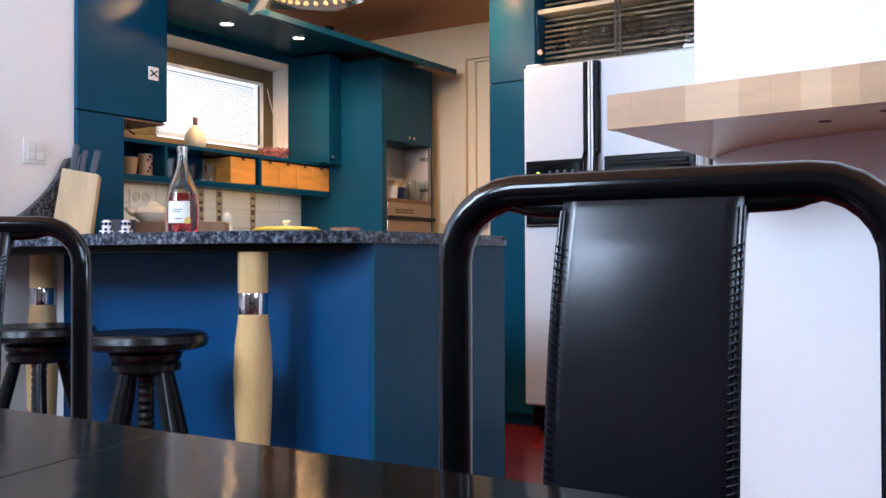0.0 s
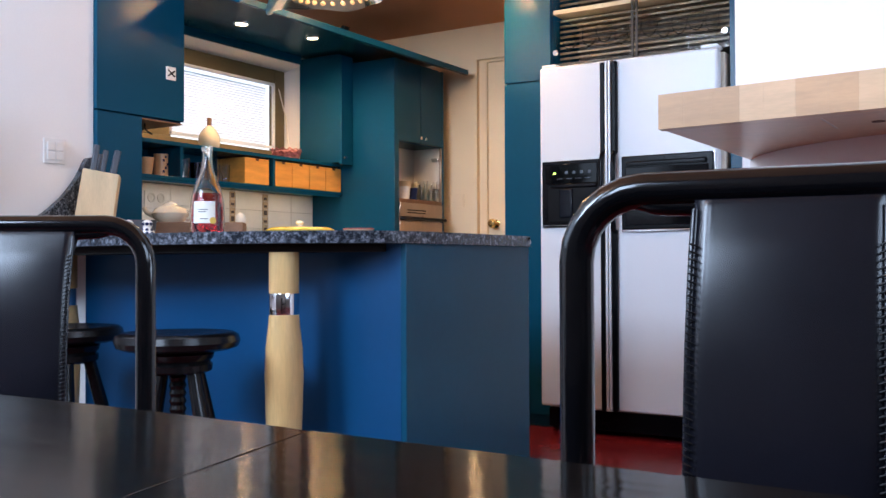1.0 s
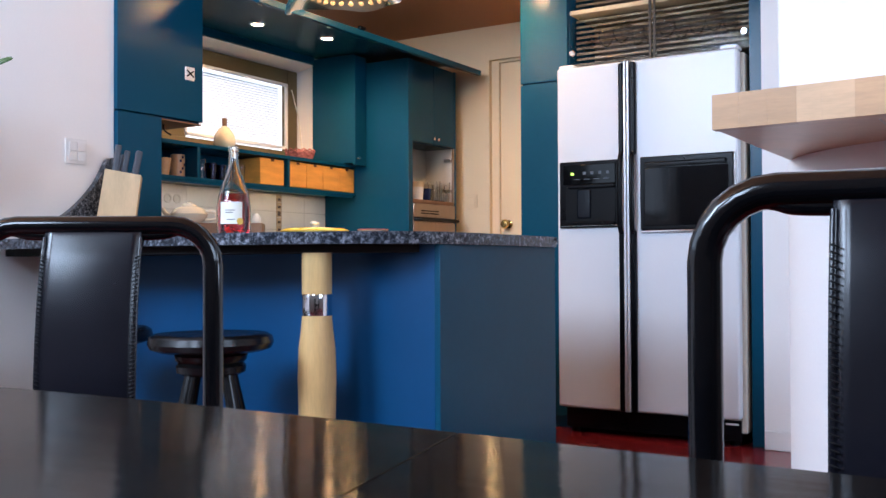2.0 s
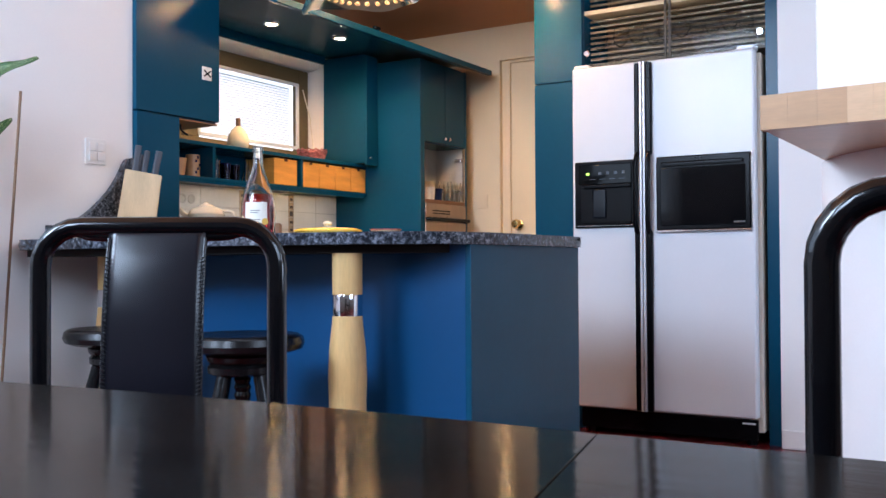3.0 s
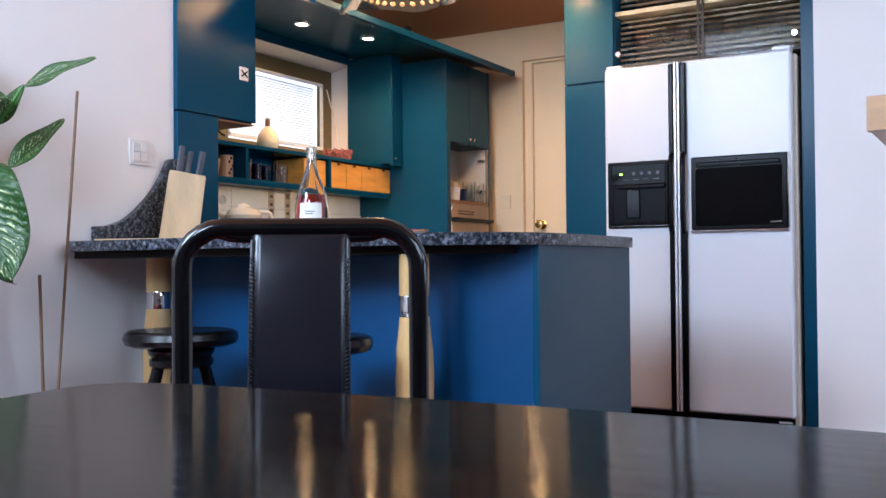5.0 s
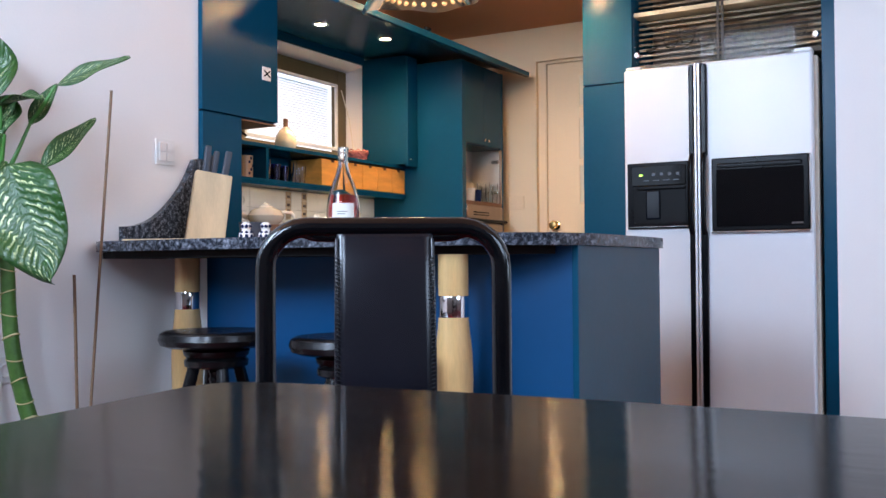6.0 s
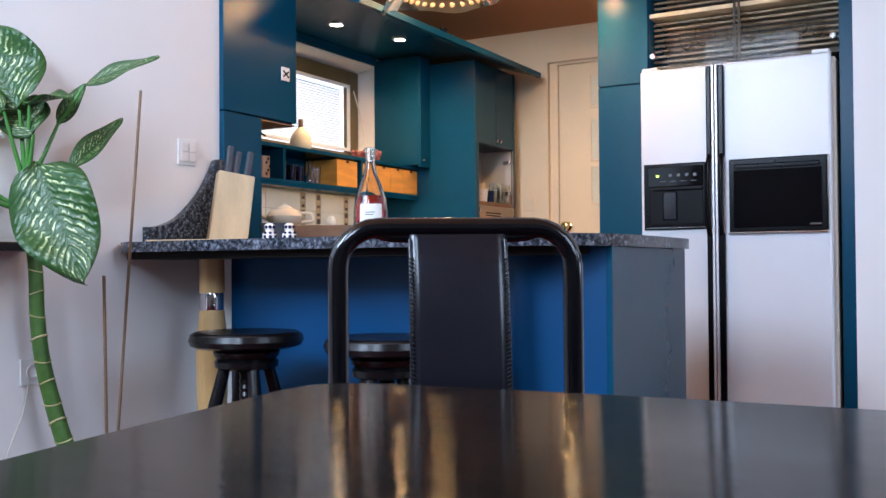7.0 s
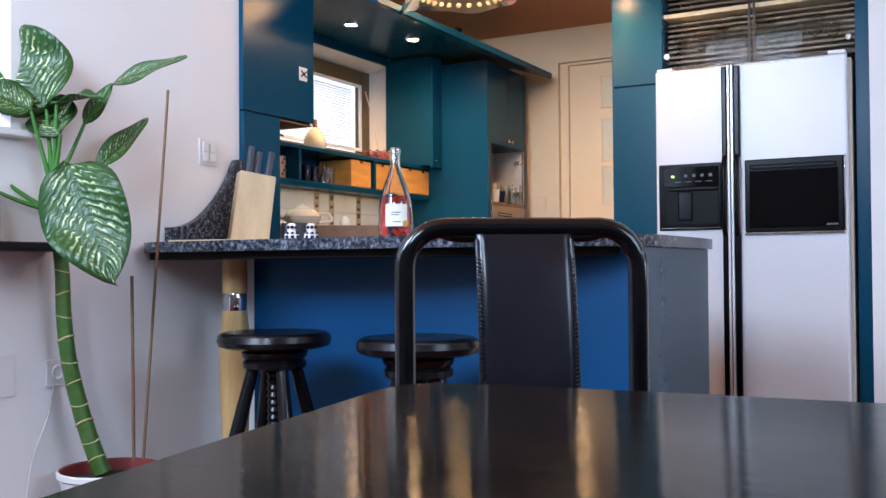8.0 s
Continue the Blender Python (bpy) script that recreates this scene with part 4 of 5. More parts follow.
lv = [kb.verts.new((x, y, 0)) for x, y in low]
hv = [kb.verts.new((x * 0.93 + 0.036, y * 0.95 + 0.012, 0.262 - 0.16 * x)) for x, y in low]
kb.faces.new(lv)
kb.faces.new(hv)
for i in range(4):
    kb.faces.new((lv[i], lv[(i + 1) % 4], hv[(i + 1) % 4], hv[i]))
bmesh.ops.bevel(kb, geom=kb.edges[:], offset=0.003, segments=2, affect="EDGES")
turn = Matrix.Translation((-3.034, 2.256, 0.938)) @ pose(0, 0, 0, 0, 0, 48)
part("block", turned(kb, turn), PINE, block)
for i, (x, y, h, w) in enumerate(((-0.012, -0.02, 0.115, 0.012), (0.020, 0.0, 0.10, 0.011), (0.062, -0.01, 0.105, 0.013), (0.0, 0.035, 0.085, 0.011))):
    hb = box(-w, w, -0.009, 0.009, -0.02, h, 0.006, seg=3)
    kn = part("knife_handle", turned(hb, turn @ Matrix.Translation((x + 0.015, y, 0.258 - 0.12 * x)) @ pose(0, 0, 0, -4, 9 + 2 * i, 20)), DARKGREY, block)
for x, y in ((-2.815, 2.252), (-2.755, 2.295)):
    sh = thing("salt_shaker", "white ceramic shaker with navy bands", "shaker", (x, y, 0.938), group="salt and pepper pair")
    part("body", lathe([(0, 0), (0.024, 0), (0.028, 0.008), (0.027, 0.022), (0.018, 0.032), (0.016, 0.037), (0.020, 0.043), (0.020, 0.054), (0.012, 0.063), (0, 0.065)], x, y, 0.938, 22), WHITE_CER, sh)
    for z, r in ((0.043, 0.0205), (0.006, 0.0285), (0.019, 0.0255)):
        band = B()
        for k in range(8):
            an = 2 * math.pi * k / 8
            merge(band, turned(lathe([(0, 0), (0.0072, 0), (0.0060, 0.002), (0, 0.0025)], seg=10), Matrix.Translation((x + (r - 0.001) * math.cos(an), y + (r - 0.001) * math.sin(an), 0.938 + z + 0.005)) @ Matrix.Rotation(an, 4, "Z") @ pose(0, 0, 0, 0, 90, 0)))
        part("dots", band, NAVY, sh, "navy painted dots")

bx, by, bz = -2.299, 2.172, 0.9255
bot = thing("wine_bottle", "large clear bottle of rose wine on the bar", "bottle", (bx, by, bz))
OUT = [(0, 0.004), (0.030, 0.0), (0.053, 0.003), (0.058, 0.012), (0.060, 0.06), (0.059, 0.105), (0.053, 0.145), (0.040, 0.19), (0.026, 0.225), (0.0185, 0.255), (0.0165, 0.285), (0.0165, 0.300), (0.019, 0.302), (0.019, 0.318), (0.0165, 0.320)]
part("glass", lathe(OUT + [(0.0125, 0.320), (0.0125, 0.26), (0.021, 0.226), (0.036, 0.188), (0.049, 0.145), (0.055, 0.105), (0.056, 0.06), (0.053, 0.014), (0.030, 0.010), (0, 0.012)], bx, by, bz, 40), GLASS, bot)
part("wine", lathe([(0, 0.0125), (0.030, 0.0105), (0.0525, 0.0145), (0.0555, 0.06), (0.0545, 0.105), (0.0500, 0.137), (0.0462, 0.152), (0, 0.152)], bx, by, bz, 40), ROSE, bot, "clear pink-red wine")
lab = B()
cols = []
for i in range(13):
    an = radians(-93 + 76 * i / 12)
    cols.append([lab.verts.new((bx + r * math.cos(an), by + r * math.sin(an), bz + z)) for r, z in ((0.0608, 0.046), (0.0598, 0.122))])
for p, q in zip(cols, cols[1:]):
    lab.faces.new((p[0], q[0], q[1], p[1]))
part("label", lab, LABEL, bot, "cream paper label")
for z, i0, i1 in ((0.092, 3, 8), (0.084, 3, 7), (0.060, 4, 8)):
    line = B()
    edge = [radians(-93 + 76 * i / 12) for i in range(i0, i1 + 1)]
    low_row = [line.verts.new((bx + 0.0612 * math.cos(t), by + 0.0612 * math.sin(t), bz + z)) for t in edge]
    top_row = [line.verts.new((v.co.x, v.co.y, v.co.z + 0.0025)) for v in low_row]
    for i in range(len(edge) - 1):
        line.faces.new((low_row[i], low_row[i + 1], top_row[i + 1], top_row[i]))
    part("printed_line", line, DARKGREY, bot)
an = radians(-25)
part("seal", turned(lathe([(0, 0), (0.012, 0), (0.011, 0.002), (0, 0.002)], seg=18), Matrix.Translation((bx + 0.0605 * math.cos(an), by + 0.0605 * math.sin(an), bz + 0.055)) @ Matrix.Rotation(an, 4, "Z") @ pose(0, 0, 0, 0, 90, 0)), GOLD, bot, "round gold seal")

# things on the worktop and the bar's inner edge
tray = thing("wooden_box", "long brown wooden box on the worktop", "box", (-3.05, 2.83, 0.925))
part("box", turned(box(-0.235, 0.21, -0.07, 0.07, 0.0, 0.092, 0.004), Matrix.Translation((-3.05, 2.83, 0.9255)) @ pose(0, 0, 0, 0, 0, 38)), BROWN, tray)
tx, ty, tz = -3.155, 2.765, 1.0178
pot = thing("teapot", "round cream teapot with a curled handle", "teapot", (tx, ty, tz))
part("body", lathe([(0, 0), (0.05, 0), (0.075, 0.02), (0.082, 0.042), (0.066, 0.066), (0.032, 0.078), (0, 0.080)], tx, ty, tz, 28), CERAMIC, pot)
part("lid", lathe([(0.034, 0.0765), (0.03, 0.086), (0.012, 0.092), (0.012, 0.098), (0, 0.102)], tx, ty, tz, 20), CERAMIC, pot)
d = Vector((0.84, 0.54, 0))
o = Vector((tx, ty, tz))
part("handle", sweep(smooth_line([o + d * 0.072 + Vector((0, 0, 0.056)), o + d * 0.115 + Vector((0, 0, 0.052)), o + d * 0.125 + Vector((0, 0, 0.022)), o + d * 0.072 + Vector((0, 0, 0.016))], 5), 0.008, 10), CERAMIC, pot)
part("spout", sweep(smooth_line([o - d * 0.07 + Vector((0, 0, 0.03)), o - d * 0.105 + Vector((0, 0, 0.045)), o - d * 0.12 + Vector((0, 0, 0.07))], 5), 0.010, 10), CERAMIC, pot)
bowl = cup("bowl", "small dark grey bowl beside the knife block", -2.93, 2.42, 0.9255, 0.045, 0.055, 0.085, DARKGREY, category="bowl")
jar = thing("egg_timer", "white egg-shaped timer on a low stand", "timer", (-3.44, 3.50, 0.925))
part("stand", lathe([(0, 0), (0.03, 0), (0.03, 0.11), (0, 0.11)], -3.44, 3.50, 0.9255, 18), WHITE_CER, jar)
part("egg", lathe([(0, 0.1102), (0.022, 0.114), (0.030, 0.135), (0.027, 0.158), (0.014, 0.176), (0, 0.18)], -3.44, 3.50, 0.9255, 22), WHITE_CER, jar)
dish = thing("casserole", "yellow enamelled casserole with a lid", "pot", (-3.33, 3.80, 0.925))
part("pan", lathe([(0, 0), (0.16, 0), (0.175, 0.02), (0.180, 0.085), (0.174, 0.085), (0.168, 0.02), (0, 0.01)], -3.285, 3.80, 0.9255, 40), YELLOW, dish)
lid = part("lid", lathe([(0.188, 0.0855), (0.188, 0.093), (0.16, 0.104), (0.03, 0.110), (0, 0.110)], -3.285, 3.80, 0.9255, 40), YELLOW, dish)
part("lid_knob", lathe([(0.012, 0.110), (0.012, 0.120), (0.026, 0.130), (0.022, 0.142), (0, 0.146)], -3.285, 3.80, 0.9255, 20), WHITE_CER, lid, "white lid knob")
pl = thing("serving_plate", "shallow cream serving plate with a red rim", "plate", (-3.10, 4.08, 0.925))
part("plate", lathe([(0, 0), (0.05, 0), (0.055, 0.055), (0.085, 0.074), (0.083, 0.079), (0.05, 0.062), (0, 0.055)], -3.08, 4.06, 0.9455, 36), CERAMIC, pl)
part("stand", lathe([(0, 0), (0.06, 0), (0.05, 0.0198), (0, 0.0198)], -3.08, 4.06, 0.9255, 24), CERAMIC, pl)
part("rim", lathe([(0.0835, 0.0795), (0.087, 0.076), (0.089, 0.079), (0.086, 0.083)], -3.08, 4.06, 0.9455, 36, loop=True), RED_WOVEN, pl, "dark red rim")


# ---- pendant lamp over the bar ----
lx, ly = -2.54, 3.13
LZ = 0.028
pend = thing("pendant_lamp", "amber folded-glass pendant lamp, lit, with a beaded rim", "lamp", (lx, ly, 1.93))
shade = B()
rings = []
for j in range(7):
    ring = []
    for i in range(64):
        an = 2 * math.pi * i / 64
        drop = max(0, math.cos(an - radians(203))) ** 14
        r = 0.05 + 0.20 * j / 6 + 0.035 * drop * (j / 6) ** 2
        z = 2.145 + LZ - 0.135 * (j / 6) ** 1.3 - 0.075 * drop * (j / 6) ** 3 + 0.006 * math.sin(6 * an) * (j / 6)
        ring.append(shade.verts.new((lx + r * math.cos(an), ly + r * math.sin(an), z)))
    rings.append(ring)
for p, q in zip(rings, rings[1:]):
    for i in range(64):
        shade.faces.new((p[i], p[(i + 1) % 64], q[(i + 1) % 64], q[i]))
bmesh.ops.solidify(shade, geom=shade.faces[:], thickness=0.004)
sh = part("shade", shade, SHADE, pend, "translucent amber glass shade")
sh.visible_shadow = False
for k in range(30):
    an = 2 * math.pi * (k + 0.25 * math.sin(7 * k)) / 30
    part("bead", turned(lathe([(0, -0.006), (0.010, -0.004), (0.013, 0.0), (0.010, 0.004), (0, 0.006)], seg=10), Matrix.Translation((lx + 0.205 * math.cos(an), ly + 0.205 * math.sin(an), 2.032 + LZ)) @ Matrix.Rotation(an, 4, "Z") @ pose(0, 0, 0, 0, 40, 0)), BEADGLOW, sh, "warm lit glass bead")
part("socket", lathe([(0, 2.146), (0.03, 2.146), (0.028, 2.18), (0.012, 2.19), (0, 2.19)], lx, ly, LZ, 18), BRASS, pend)
part("rod", lathe([(0, 2.218), (0.006, 2.218), (0.006, 2.298), (0, 2.298)], lx, ly, 0, 10), BRASS, pend)
part("ceiling_cap", lathe([(0, 2.29), (0.05, 2.295), (0.05, 2.309), (0, 2.309)], lx, ly, 0, 20), BRASS, pend)


# ---- recessed ceiling lamp ----
x, y = -2.2, 3.88
cl = thing("ceiling_downlight", "recessed round ceiling downlight, lit, with a chrome ring", "lamp", (x, y, 2.295))
part("ring", lathe([(0.030, 0.0145), (0.046, 0.0145), (0.044, 0.004), (0.035, 0.0), (0.030, 0.005)], x, y, 2.295, 28, loop=True), CHROME, cl)
part("bulb", lathe([(0, 0.004), (0.018, 0.005), (0.0295, 0.010), (0, 0.0145)], x, y, 2.295, 24), LAMPGLOW, cl, "glowing warm bulb")


# ---- bar stools ----
def stool(x, y, turn_deg, label):
    root = thing("bar_stool", label, "stool", group="bar stools at the counter")
    part("seat", lathe([(0, 0.582), (0.150, 0.582), (0.172, 0.590), (0.179, 0.606), (0.174, 0.624), (0.160, 0.632), (0.10, 0.628), (0, 0.626)], seg=40), BLACKWOOD, root)
    part("hub", lathe([(0, 0.515), (0.085, 0.515), (0.098, 0.522), (0.100, 0.540), (0.092, 0.548), (0.10, 0.556), (0.104, 0.570), (0.095, 0.5815), (0, 0.5815)], seg=32), BLACKWOOD, root)
    part("screw", lathe([(0, 0.25), (0.020, 0.25)] + [(0.020 + 0.005 * (k % 2), 0.26 + 0.0115 * k) for k in range(22)] + [(0.02, 0.5148), (0, 0.5148)], seg=18), BLACKWOOD, root, "threaded wooden screw")
    part("nut", lathe([(0.022, 0.255), (0.06, 0.255), (0.064, 0.27), (0.064, 0.30), (0.055, 0.312), (0.026, 0.312)], seg=24, loop=True), BLACKWOOD, root)
    for k in range(4):
        an = radians(45 + 90 * k)
        c, s = math.cos(an), math.sin(an)
        part("leg", sweep([(0.195 * c, 0.195 * s, 0.0), (0.17 * c, 0.17 * s, 0.12), (0.13 * c, 0.13 * s, 0.29), (0.072 * c, 0.072 * s, 0.514)], [0.016, 0.021, 0.023, 0.019], 14), BLACKWOOD, root)
        part("stretcher", sweep([(0.055 * c, 0.055 * s, 0.283), (0.128 * c, 0.128 * s, 0.283)], 0.012, 10), BLACKWOOD, root)
    root.matrix_basis = pose(x, y, 0, 0, 0, turn_deg)
    return root


s1 = stool(-2.472, 1.728, 12, "black stained round wooden screw stool")
copy_thing(s1, pose(-1.94, 1.715, 0, 0, 0, 40))


# ---- table and chairs ----
table = thing("dining_table", "black lacquered dining table with bowed edges", "table", (0.0, -0.35, 0))
TZ = 0.70
far = smooth_line([(-1.03, 0.322, 0), (-0.75, 0.345, 0), (-0.5, 0.355, 0), (-0.2, 0.352, 0), (0.2, 0.345, 0), (0.6, 0.33, 0), (0.98, 0.30, 0)], 6)
left_edge = [(-1.110, 0.235, 0), (-1.108, 0.272, 0), (-1.088, 0.303, 0)]
seam = lambda y: -0.256 - 0.235 * (y - 0.25)
westmost = [(-0.90, -1.0), (-0.985, -0.45), (-1.060, -0.05)] + [(p[0], p[1]) for p in left_edge]
west = westmost + [(p.x, p.y) for p in far if p.x < -0.30] + [(seam(0.352) - 0.0003, 0.352), (seam(-1.0) - 0.0003, -1.0)]
east = [(seam(-1.0) + 0.0003, -1.0), (seam(0.352) + 0.0003, 0.352)] + [(p.x, p.y) for p in far if p.x > -0.28] + [(1.02, 0.26), (1.04, 0.2), (0.97, -0.5), (0.92, -1.0)]
part("tabletop", slab(west, TZ - 0.035, TZ, 0.0009, 2), TABLE, table)
part("tabletop", slab(east, TZ - 0.035, TZ, 0.0009, 2), TABLE, table)
apron = B()
for x0, x1, y0, y1 in ((-0.85, 0.80, 0.19, 0.21), (-0.85, 0.80, -0.88, -0.86), (-0.87, -0.85, -0.88, 0.21), (0.80, 0.82, -0.88, 0.21)):
    box(x0, x1, y0, y1, TZ - 0.12, TZ - 0.0355, bm=apron)
part("apron", apron, BLACKWOOD, table)
for x in (-0.84, 0.79):
    for y in (-0.85, 0.18):
        part("leg", box(x - 0.03, x + 0.03, y - 0.03, y + 0.03, 0, TZ - 0.036, 0.004), BLACKWOOD, table)


def chair():
    """Tubular chair with a leather back strap; its sitter faces -y."""
    root = thing("dining_chair", "black tubular steel chair with a stitched leather back strap", "chair", group="chairs round the table")
    w, r, lean = 0.1815, 0.0155, 0.10
    def bk(z):
        return lean * (min(z, 0.52) - 0.52)
    rows = [(-w, bk(0.0) + 0.045, 0.0), (-w, bk(0.45), 0.45), (-w, bk(0.52), 0.52), (-w, 0.0, 0.78)]
    for k in range(7):
        an = math.pi - (math.pi / 2) * k / 6
        rows.append((-w + 0.062 + 0.062 * math.cos(an), bk(0.829 + 0.062 * math.sin(an)), 0.829 + 0.062 * math.sin(an)))
    full = rows + [(-x, y, z) for x, y, z in reversed(rows)]
    part("back_frame", sweep(full, r, 16), TUBE, root, "glossy black bent tube")
    for s in (-1, 1):
        part("front_leg", sweep([(s * w, -0.36, 0), (s * w, -0.34, 0.40)] + [(s * w, -0.34 + 0.05 * (1 - math.cos(a)), 0.40 + 0.05 * math.sin(a)) for a in (math.pi / 8, math.pi / 4, 3 * math.pi / 8, math.pi / 2)] + [(s * w, 0.0, 0.45)], r, 14), TUBE, root)
    part("seat", box(-0.185, 0.185, -0.34, -0.01, 0.455, 0.472, 0.006), LEATHER, root)
    part("seat_rail", sweep([(-w, -0.29, 0.45), (w, -0.29, 0.45)], 0.011, 12), TUBE, root)
    # the strap hangs from a bent rod welded under the top tube
    top = 0.891
    part("strap_rod", sweep(smooth_line([(-0.135, bk(top), top - 0.006), (-0.118, bk(top), top - 0.010), (-0.095, bk(top), top - 0.0145), (0, bk(top), top - 0.0155), (0.095, bk(top), top - 0.0145), (0.118, bk(top), top - 0.010), (0.135, bk(top), top - 0.006)], 4), 0.0085, 12), TUBE, root)
    st = B()
    half, th, rz = 0.0735, 0.0035, 0.8755
    def sag(z):
        """How far the strap hangs forward of the frame at height z."""
        return 0.0125 + 0.050 * (1 - math.exp(-(rz - z) / 0.13))
    prof = [(-sag(z), z) for z in (0.46, 0.54, 0.60, 0.66, 0.72, 0.76, 0.80, 0.83, 0.85, rz - 0.002)]
    for k in range(1, 8):
        an = math.pi - math.pi * k / 8
        prof.append((0.0125 * math.cos(an), rz + 0.0115 * math.sin(an)))
    prof += [(0.0125, rz - 0.002)] + [(0.009 - sag(z), z) for z in (0.84, 0.80, 0.72, 0.60, 0.46)]
    grid = []
    for i in range(11):
        u = -1 + 2 * i / 10
        grid.append([st.verts.new((u * half, y - 0.004 * (1 - u * u) * (0 if z > 0.85 else 1), z)) for y, z in prof])
    for p, q in zip(grid, grid[1:]):
        for i in range(len(prof) - 1):
            st.faces.new((p[i], q[i], q[i + 1], p[i + 1]))
    strap = part("back_strap", st, LEATHER, root, "smooth black leather strap")
    mod = strap.modifiers.new("thickness", "SOLIDIFY")
    mod.thickness, mod.offset = th, -1
    for s in (-1, 1):
        # rolled and laced side edges
        part("edge_piping", sweep([(s * (half - 0.0005), 0.001 - sag(z), z) for z in (0.47, 0.54, 0.6, 0.66, 0.72, 0.76, 0.80, 0.84, 0.872)], 0.0032, 10), LEATHER, strap)
        lace = B()
        for k in range(62):
            z = 0.475 + 0.0060 * k
            x, f = s * (half - 0.007), -sag(min(z, 0.868)) - 0.0028
            sweep([(x + 0.001 * s, f, z), (x + 0.005 * s, f - 0.0008, z + 0.0016), (x + 0.0085 * s, f + 0.0022, z + 0.0025)], 0.0009, 5, bm=lace)
        part("stitching", lace, THREAD, strap, "dark thread whip stitching")
    for s in (-1, 1):
        part("foot_cap", lathe([(0, 0), (0.017, 0), (0.017, 0.02), (0, 0.022)], s * w, bk(0.0) + 0.045, 0, 12), BLACK, root)
    return root


c1 = chair()
c1.matrix_basis = pose(-1.154, 0.7035, 0, 0, 0, 35)
copy_thing(c1, pose(0.0253, 0.588, 0, 0, 0, 5))


# ---- fireplace with its wooden shelf ----
fire = thing("fireplace", "white rounded plaster fireplace with chimney breast", "fireplace", (0.15, 2.4, 0))
fo = [(0.15 + 0.63 * math.cos(a), 2.47 + 0.57 * math.sin(a)) for a in (2 * math.pi * k / 64 for k in range(64))]
part("hearth_body", slab(fo, 0.0, 1.093), WALL, fire, "rounded white plaster body")
part("chimney_breast", box(-0.43, 1.1, 2.085, 3.2, 1.163, HL - 0.001, 0.004), WALL, fire)
mant = thing("mantel_shelf", "thick butcher-block wooden mantel shelf", "shelf", (0.2, 1.9, 1.093))
MX0, MX1, MY = -0.451, 1.25, 1.61
def my(x):
    return MY - 0.10 * (x - MX0)
random.seed(5)
x = MX0
part("core", slab([(MX0 + 0.004, my(MX0) + 0.030), (MX1, my(MX1) + 0.030), (MX1, 3.1), (MX0 + 0.004, 3.1)], 1.0935, 1.1605), BUTCHER, mant)
while x < MX1 - 0.01:
    w = min(0.046 + random.random() * 0.012, MX1 - x)
    part("stave", slab([(x + 0.0001, my(x)), (x + w - 0.0001, my(x + w)), (x + w - 0.0001, my(x + w) + 0.0296), (x + 0.0001, my(x) + 0.0296)], 1.0925, 1.1615, 0.0003, 1), STAVES[int(random.random() * 3)], mant)
    x += w
for hx2, hy2 in ((-0.067, 1.735), (0.05, 1.66)):
    part("knot_hole", lathe([(0, 0), (0.012, 0), (0.012, 0.0012), (0, 0.0012)], hx2, hy2, 1.0918, 16), DARKHOLE, mant, "dark plugged hole")
part("glue_line", turned(box(-0.002, 0.002, -0.075, 0.075, 0, 0.001), Matrix.Translation((-0.15, 1.715, 1.0922)) @ pose(0, 0, 0, 0, 0, 0)), TILE, mant)


# ---- potted plant ----
px, py = -2.945, 1.50
pp = thing("potted_plant", "tall dumb cane plant with variegated leaves in a white pot", "plant", (px, py, 0))
part("pot", lathe([(0, 0), (0.11, 0), (0.115, 0.01), (0.154, 0.180), (0.163, 0.187), (0.163, 0.202), (0.157, 0.206)], px, py, 0, 40, caps=False), POT, pp, "white glazed plant pot")
part("pot_lining", lathe([(0.1565, 0.2055), (0.150, 0.202), (0.144, 0.165), (0, 0.165)], px, py, 0, 40, caps=False), POT_IN, pp, "dark red pot lining")
soil = lathe([(0, 0.178), (0.10, 0.174), (0.1435, 0.167)], px, py, 0, 32, caps=False)
part("soil", soil, SOIL, pp)
trunk_line = smooth_line([(-2.977, 1.494, 0.185), (-3.010, 1.474, 0.289), (-3.039, 1.455, 0.406), (-3.057, 1.431, 0.542), (-3.069, 1.421, 0.685), (-3.071, 1.416, 0.828), (-3.084, 1.406, 0.971), (-3.095, 1.397, 1.096)], 6)
tr = part("trunk", sweep(trunk_line, [0.028 - 0.008 * i / len(trunk_line) for i in range(len(trunk_line))], 16), TRUNK, pp, "bare green ringed trunk")
for k in range(3, len(trunk_line) - 3, 3):
    q, d = trunk_line[k], (trunk_line[k + 1] - trunk_line[k - 1]).normalized()
    sd = d.orthogonal().normalized()
    tt = d.cross(sd)
    rr = 0.0285 - 0.008 * k / len(trunk_line)
    part("leaf_scar", sweep([q + rr * (math.cos(a) * sd + math.sin(a) * tt) + d * 0.008 * math.sin(a + k) for a in (2 * math.pi * i / 20 for i in range(20))], 0.0022 + 0.0014 * (k % 4 == 1), 6, closed=True), SCAR, tr)


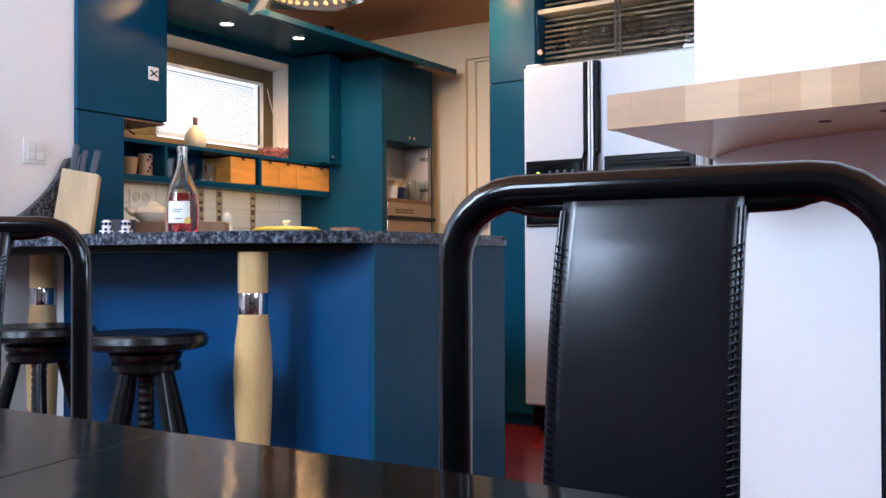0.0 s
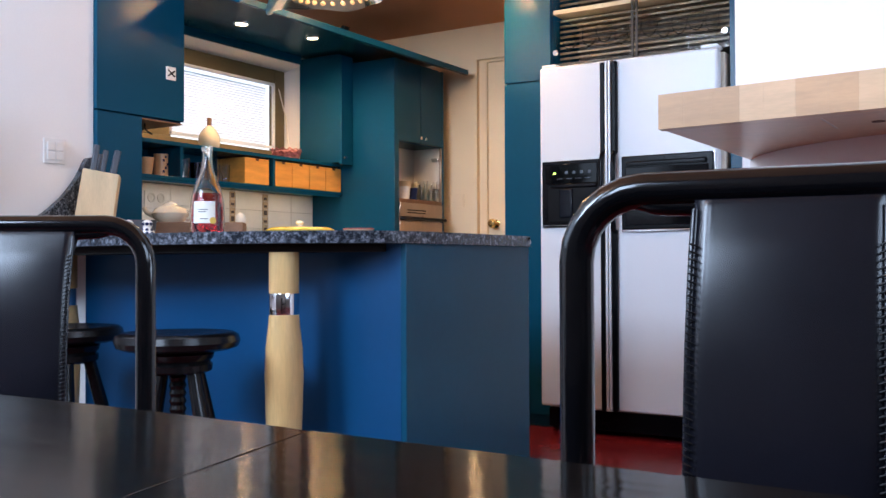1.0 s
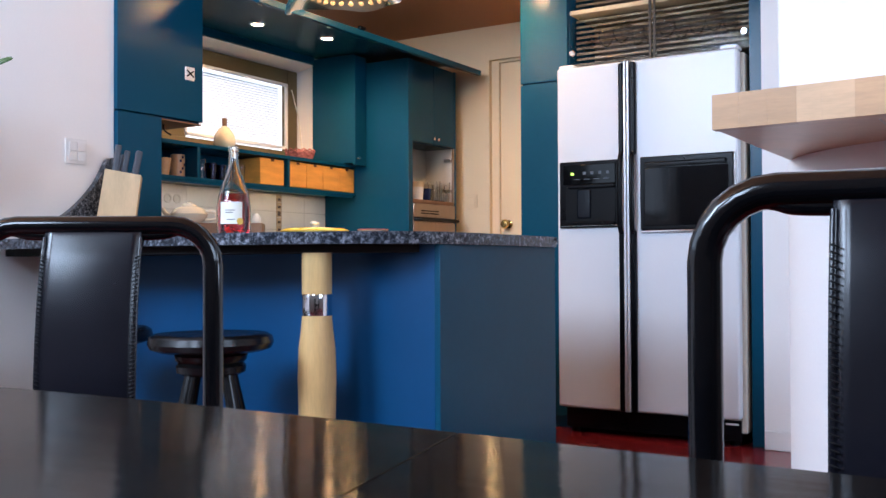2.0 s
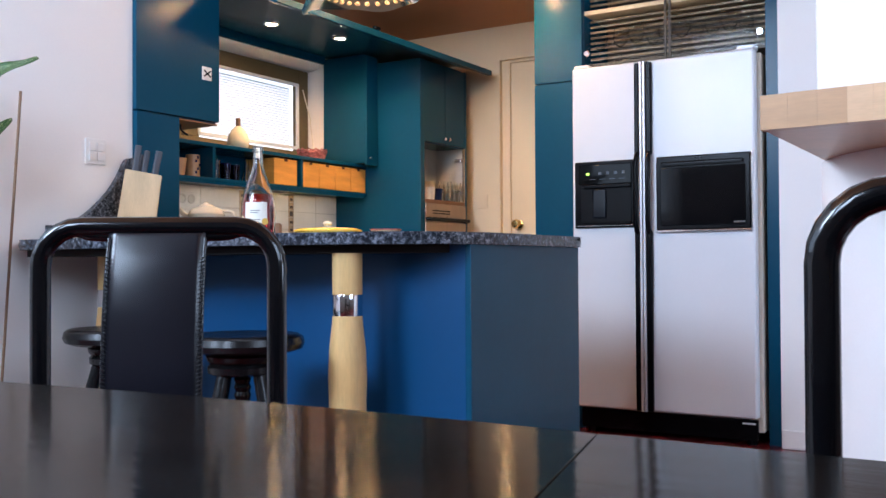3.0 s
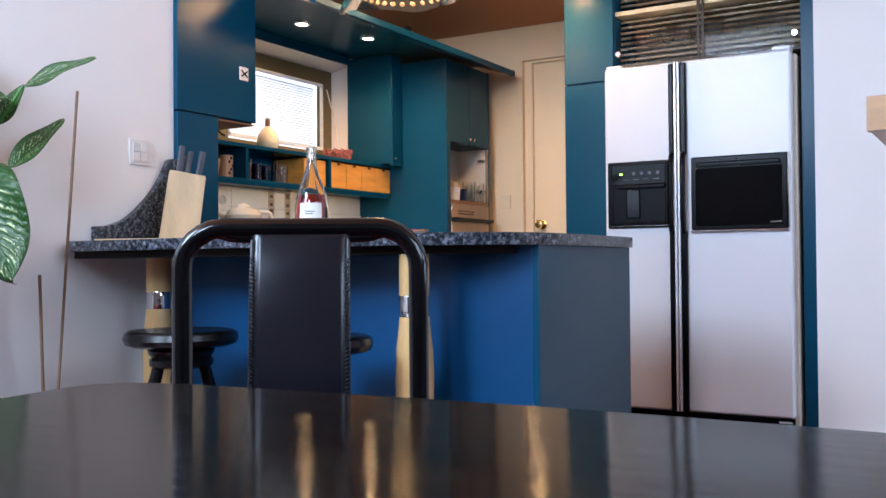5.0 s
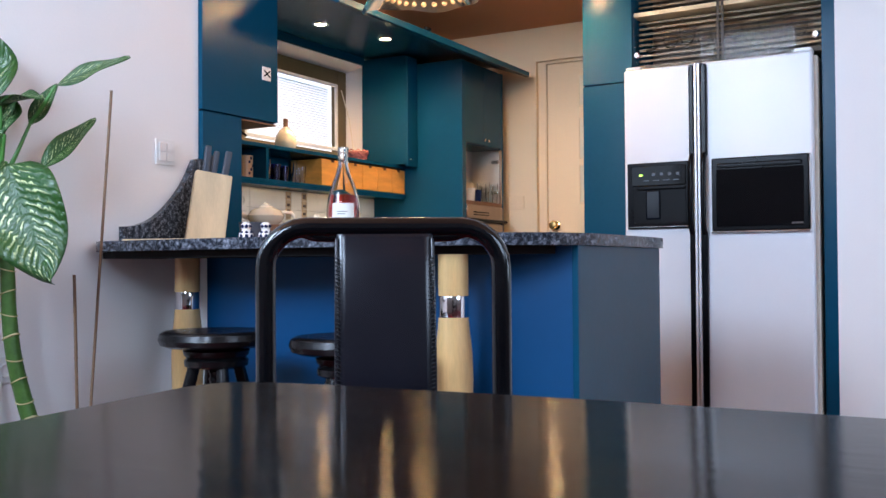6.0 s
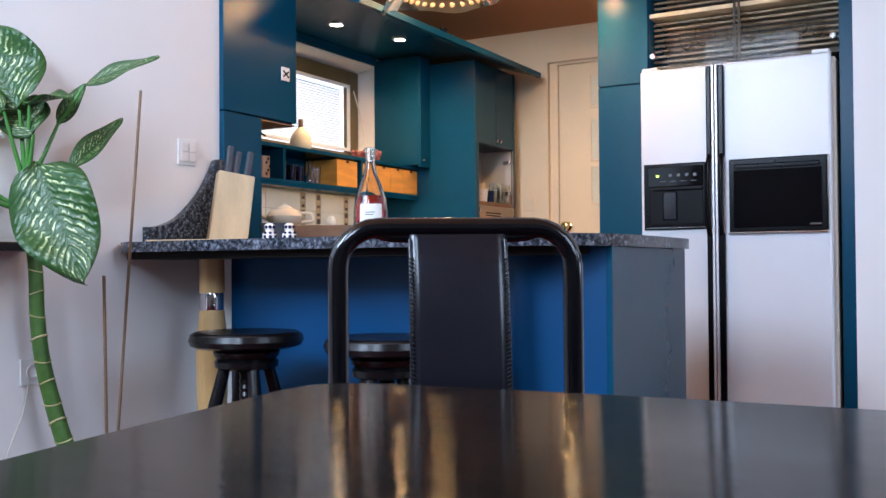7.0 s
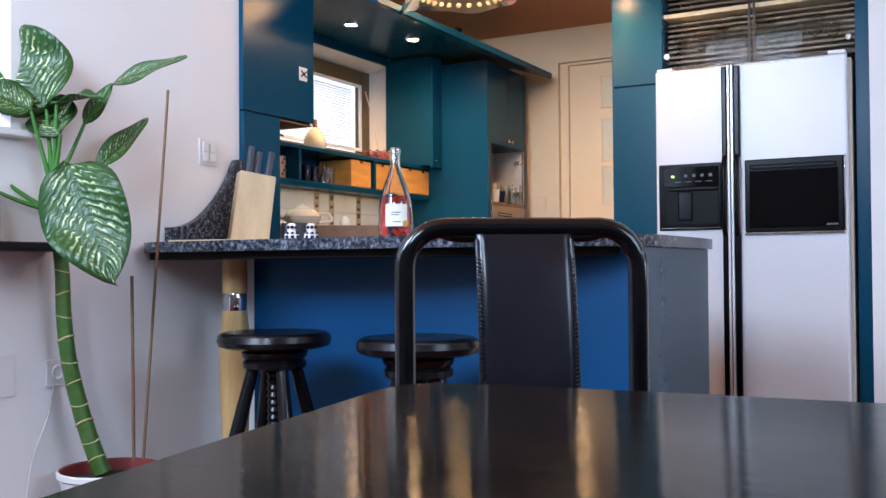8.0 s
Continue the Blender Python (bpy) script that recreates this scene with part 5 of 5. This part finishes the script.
def leaf(base, tip, width, face, fold=0.25, droop=0.12, curl=0.0):
    """A pointed oval leaf from base to tip; face: the way its upper side looks."""
    base, tip, face = Vector(base), Vector(tip), Vector(face).normalized()
    along = tip - base
    length = along.length
    a = along.normalized()
    n = (face - a * face.dot(a)).normalized()
    s = a.cross(n)
    bm = bmesh.new()
    uvl = bm.loops.layers.uv.new("UVMap")
    NU, NV = 10, 18
    g, uvs = [], {}
    for j in range(NV + 1):
        v = j / NV
        half = width / 2 * (math.sin(math.pi * min(1, v ** 0.72 * 1.0)) ** 0.75 if 0 < v < 1 else 0.0) + 0.0005
        row = []
        for i in range(NU + 1):
            u = -1 + 2 * i / NU
            p = base + a * (v * length) + s * (u * half) - n * (droop * length * v * v) + n * (fold * half * abs(u)) + n * (0.012 * math.sin(9 * v + 2 * u) * abs(u) * width / 0.15) + s * curl * length * v * v
            vert = bm.verts.new(p)
            uvs[vert] = ((u + 1) / 2, v)
            row.append(vert)
        g.append(row)
    for p, q in zip(g, g[1:]):
        for i in range(NU):
            f = bm.faces.new((p[i], p[i + 1], q[i + 1], q[i]))
            for lp in f.loops:
                lp[uvl].uv = uvs[lp.vert]
    return bm


def add_leaf(base, tip, width, face, stem_from, fold=0.25, droop=0.12, curl=0.0, label=""):
    lf = part("leaf", leaf(base, tip, width, face, fold, droop, curl), LEAF, pp, label)
    m = lf.modifiers.new("thickness", "SOLIDIFY")
    m.thickness = 0.0012
    b, t = Vector(base), Vector(tip)
    s0 = Vector(stem_from)
    mid = (s0 + b) / 2 + (b - s0).length * 0.10 * Vector((0.1, 0, -0.3))
    part("stem", sweep(smooth_line([s0, mid, b], 6), [0.009 - 0.004 * i / 12 for i in range(13)], 10), STEM, lf)


add_leaf((-2.871, 1.269, 1.146), (-2.675, 1.272, 0.790), 0.262, (0.35, -0.85, 0.35), (-3.095, 1.398, 1.087), fold=0.18, droop=0.02)
add_leaf((-3.073, 1.359, 1.332), (-3.243, 1.304, 1.619), 0.300, (0.5, -0.85, 0.1), (-3.095, 1.398, 1.087), fold=0.15, droop=0.04)
add_leaf((-3.027, 1.375, 1.253), (-3.142, 1.399, 1.391), 0.160, (0.45, -0.80, 0.2), (-3.095, 1.398, 1.087), fold=0.2, droop=0.05)
add_leaf((-3.089, 1.316, 1.322), (-3.187, 1.202, 1.396), 0.130, (0.4, -0.7, 0.6), (-3.095, 1.398, 1.087), fold=0.3, droop=0.1)
add_leaf((-3.036, 1.367, 1.345), (-2.860, 1.385, 1.367), 0.130, (0.15, -0.30, 0.95), (-3.095, 1.398, 1.087), fold=0.25, droop=0.05)
add_leaf((-2.951, 1.505, 1.422), (-2.707, 1.582, 1.508), 0.072, (0.1, -0.85, 0.55), (-3.026, 1.466, 1.300), fold=0.15, droop=0.04)
add_leaf((-3.026, 1.466, 1.300), (-2.948, 1.507, 1.426), 0.055, (0.7, -0.6, 0.2), (-3.095, 1.398, 1.087), fold=0.3, droop=0.0)
add_leaf((-2.993, 1.487, 1.152), (-2.962, 1.673, 1.329), 0.075, (0.55, -0.8, 0.35), (-3.095, 1.398, 1.087), fold=0.55, droop=-0.04)
add_leaf((-3.206, 1.254, 1.144), (-3.327, 1.131, 1.088), 0.160, (0.3, -0.5, 0.8), (-3.109, 1.391, 1.021), fold=0.25, droop=0.2)
add_leaf((-3.154, 1.227, 1.078), (-3.204, 1.088, 0.930), 0.170, (0.3, -0.6, 0.7), (-3.109, 1.391, 1.021), fold=0.25, droop=0.2)
for foot, head, rad in (((-2.882, 1.535, 0.227), (-2.825, 1.474, 0.810), 0.0050), ((-2.856, 1.549, 0.227), (-2.770, 1.572, 1.397), 0.0045)):
    stick = thing("bamboo_stick", "thin dry bamboo cane standing in the pot", "stick", (foot[0], foot[1], 0.2), group="bamboo canes in the pot")
    part("cane", sweep([Vector(foot).lerp(Vector(head), u / 8) for u in range(9)], rad, 10), BAMBOO, stick)
    for u in (0.3, 0.55, 0.8):
        q = Vector(foot).lerp(Vector(head), u)
        part("node", lathe([(rad * 0.9, -0.004), (rad * 1.25, 0), (rad * 0.9, 0.004)], q.x, q.y, q.z, 12, caps=False), BAMBOO, stick)
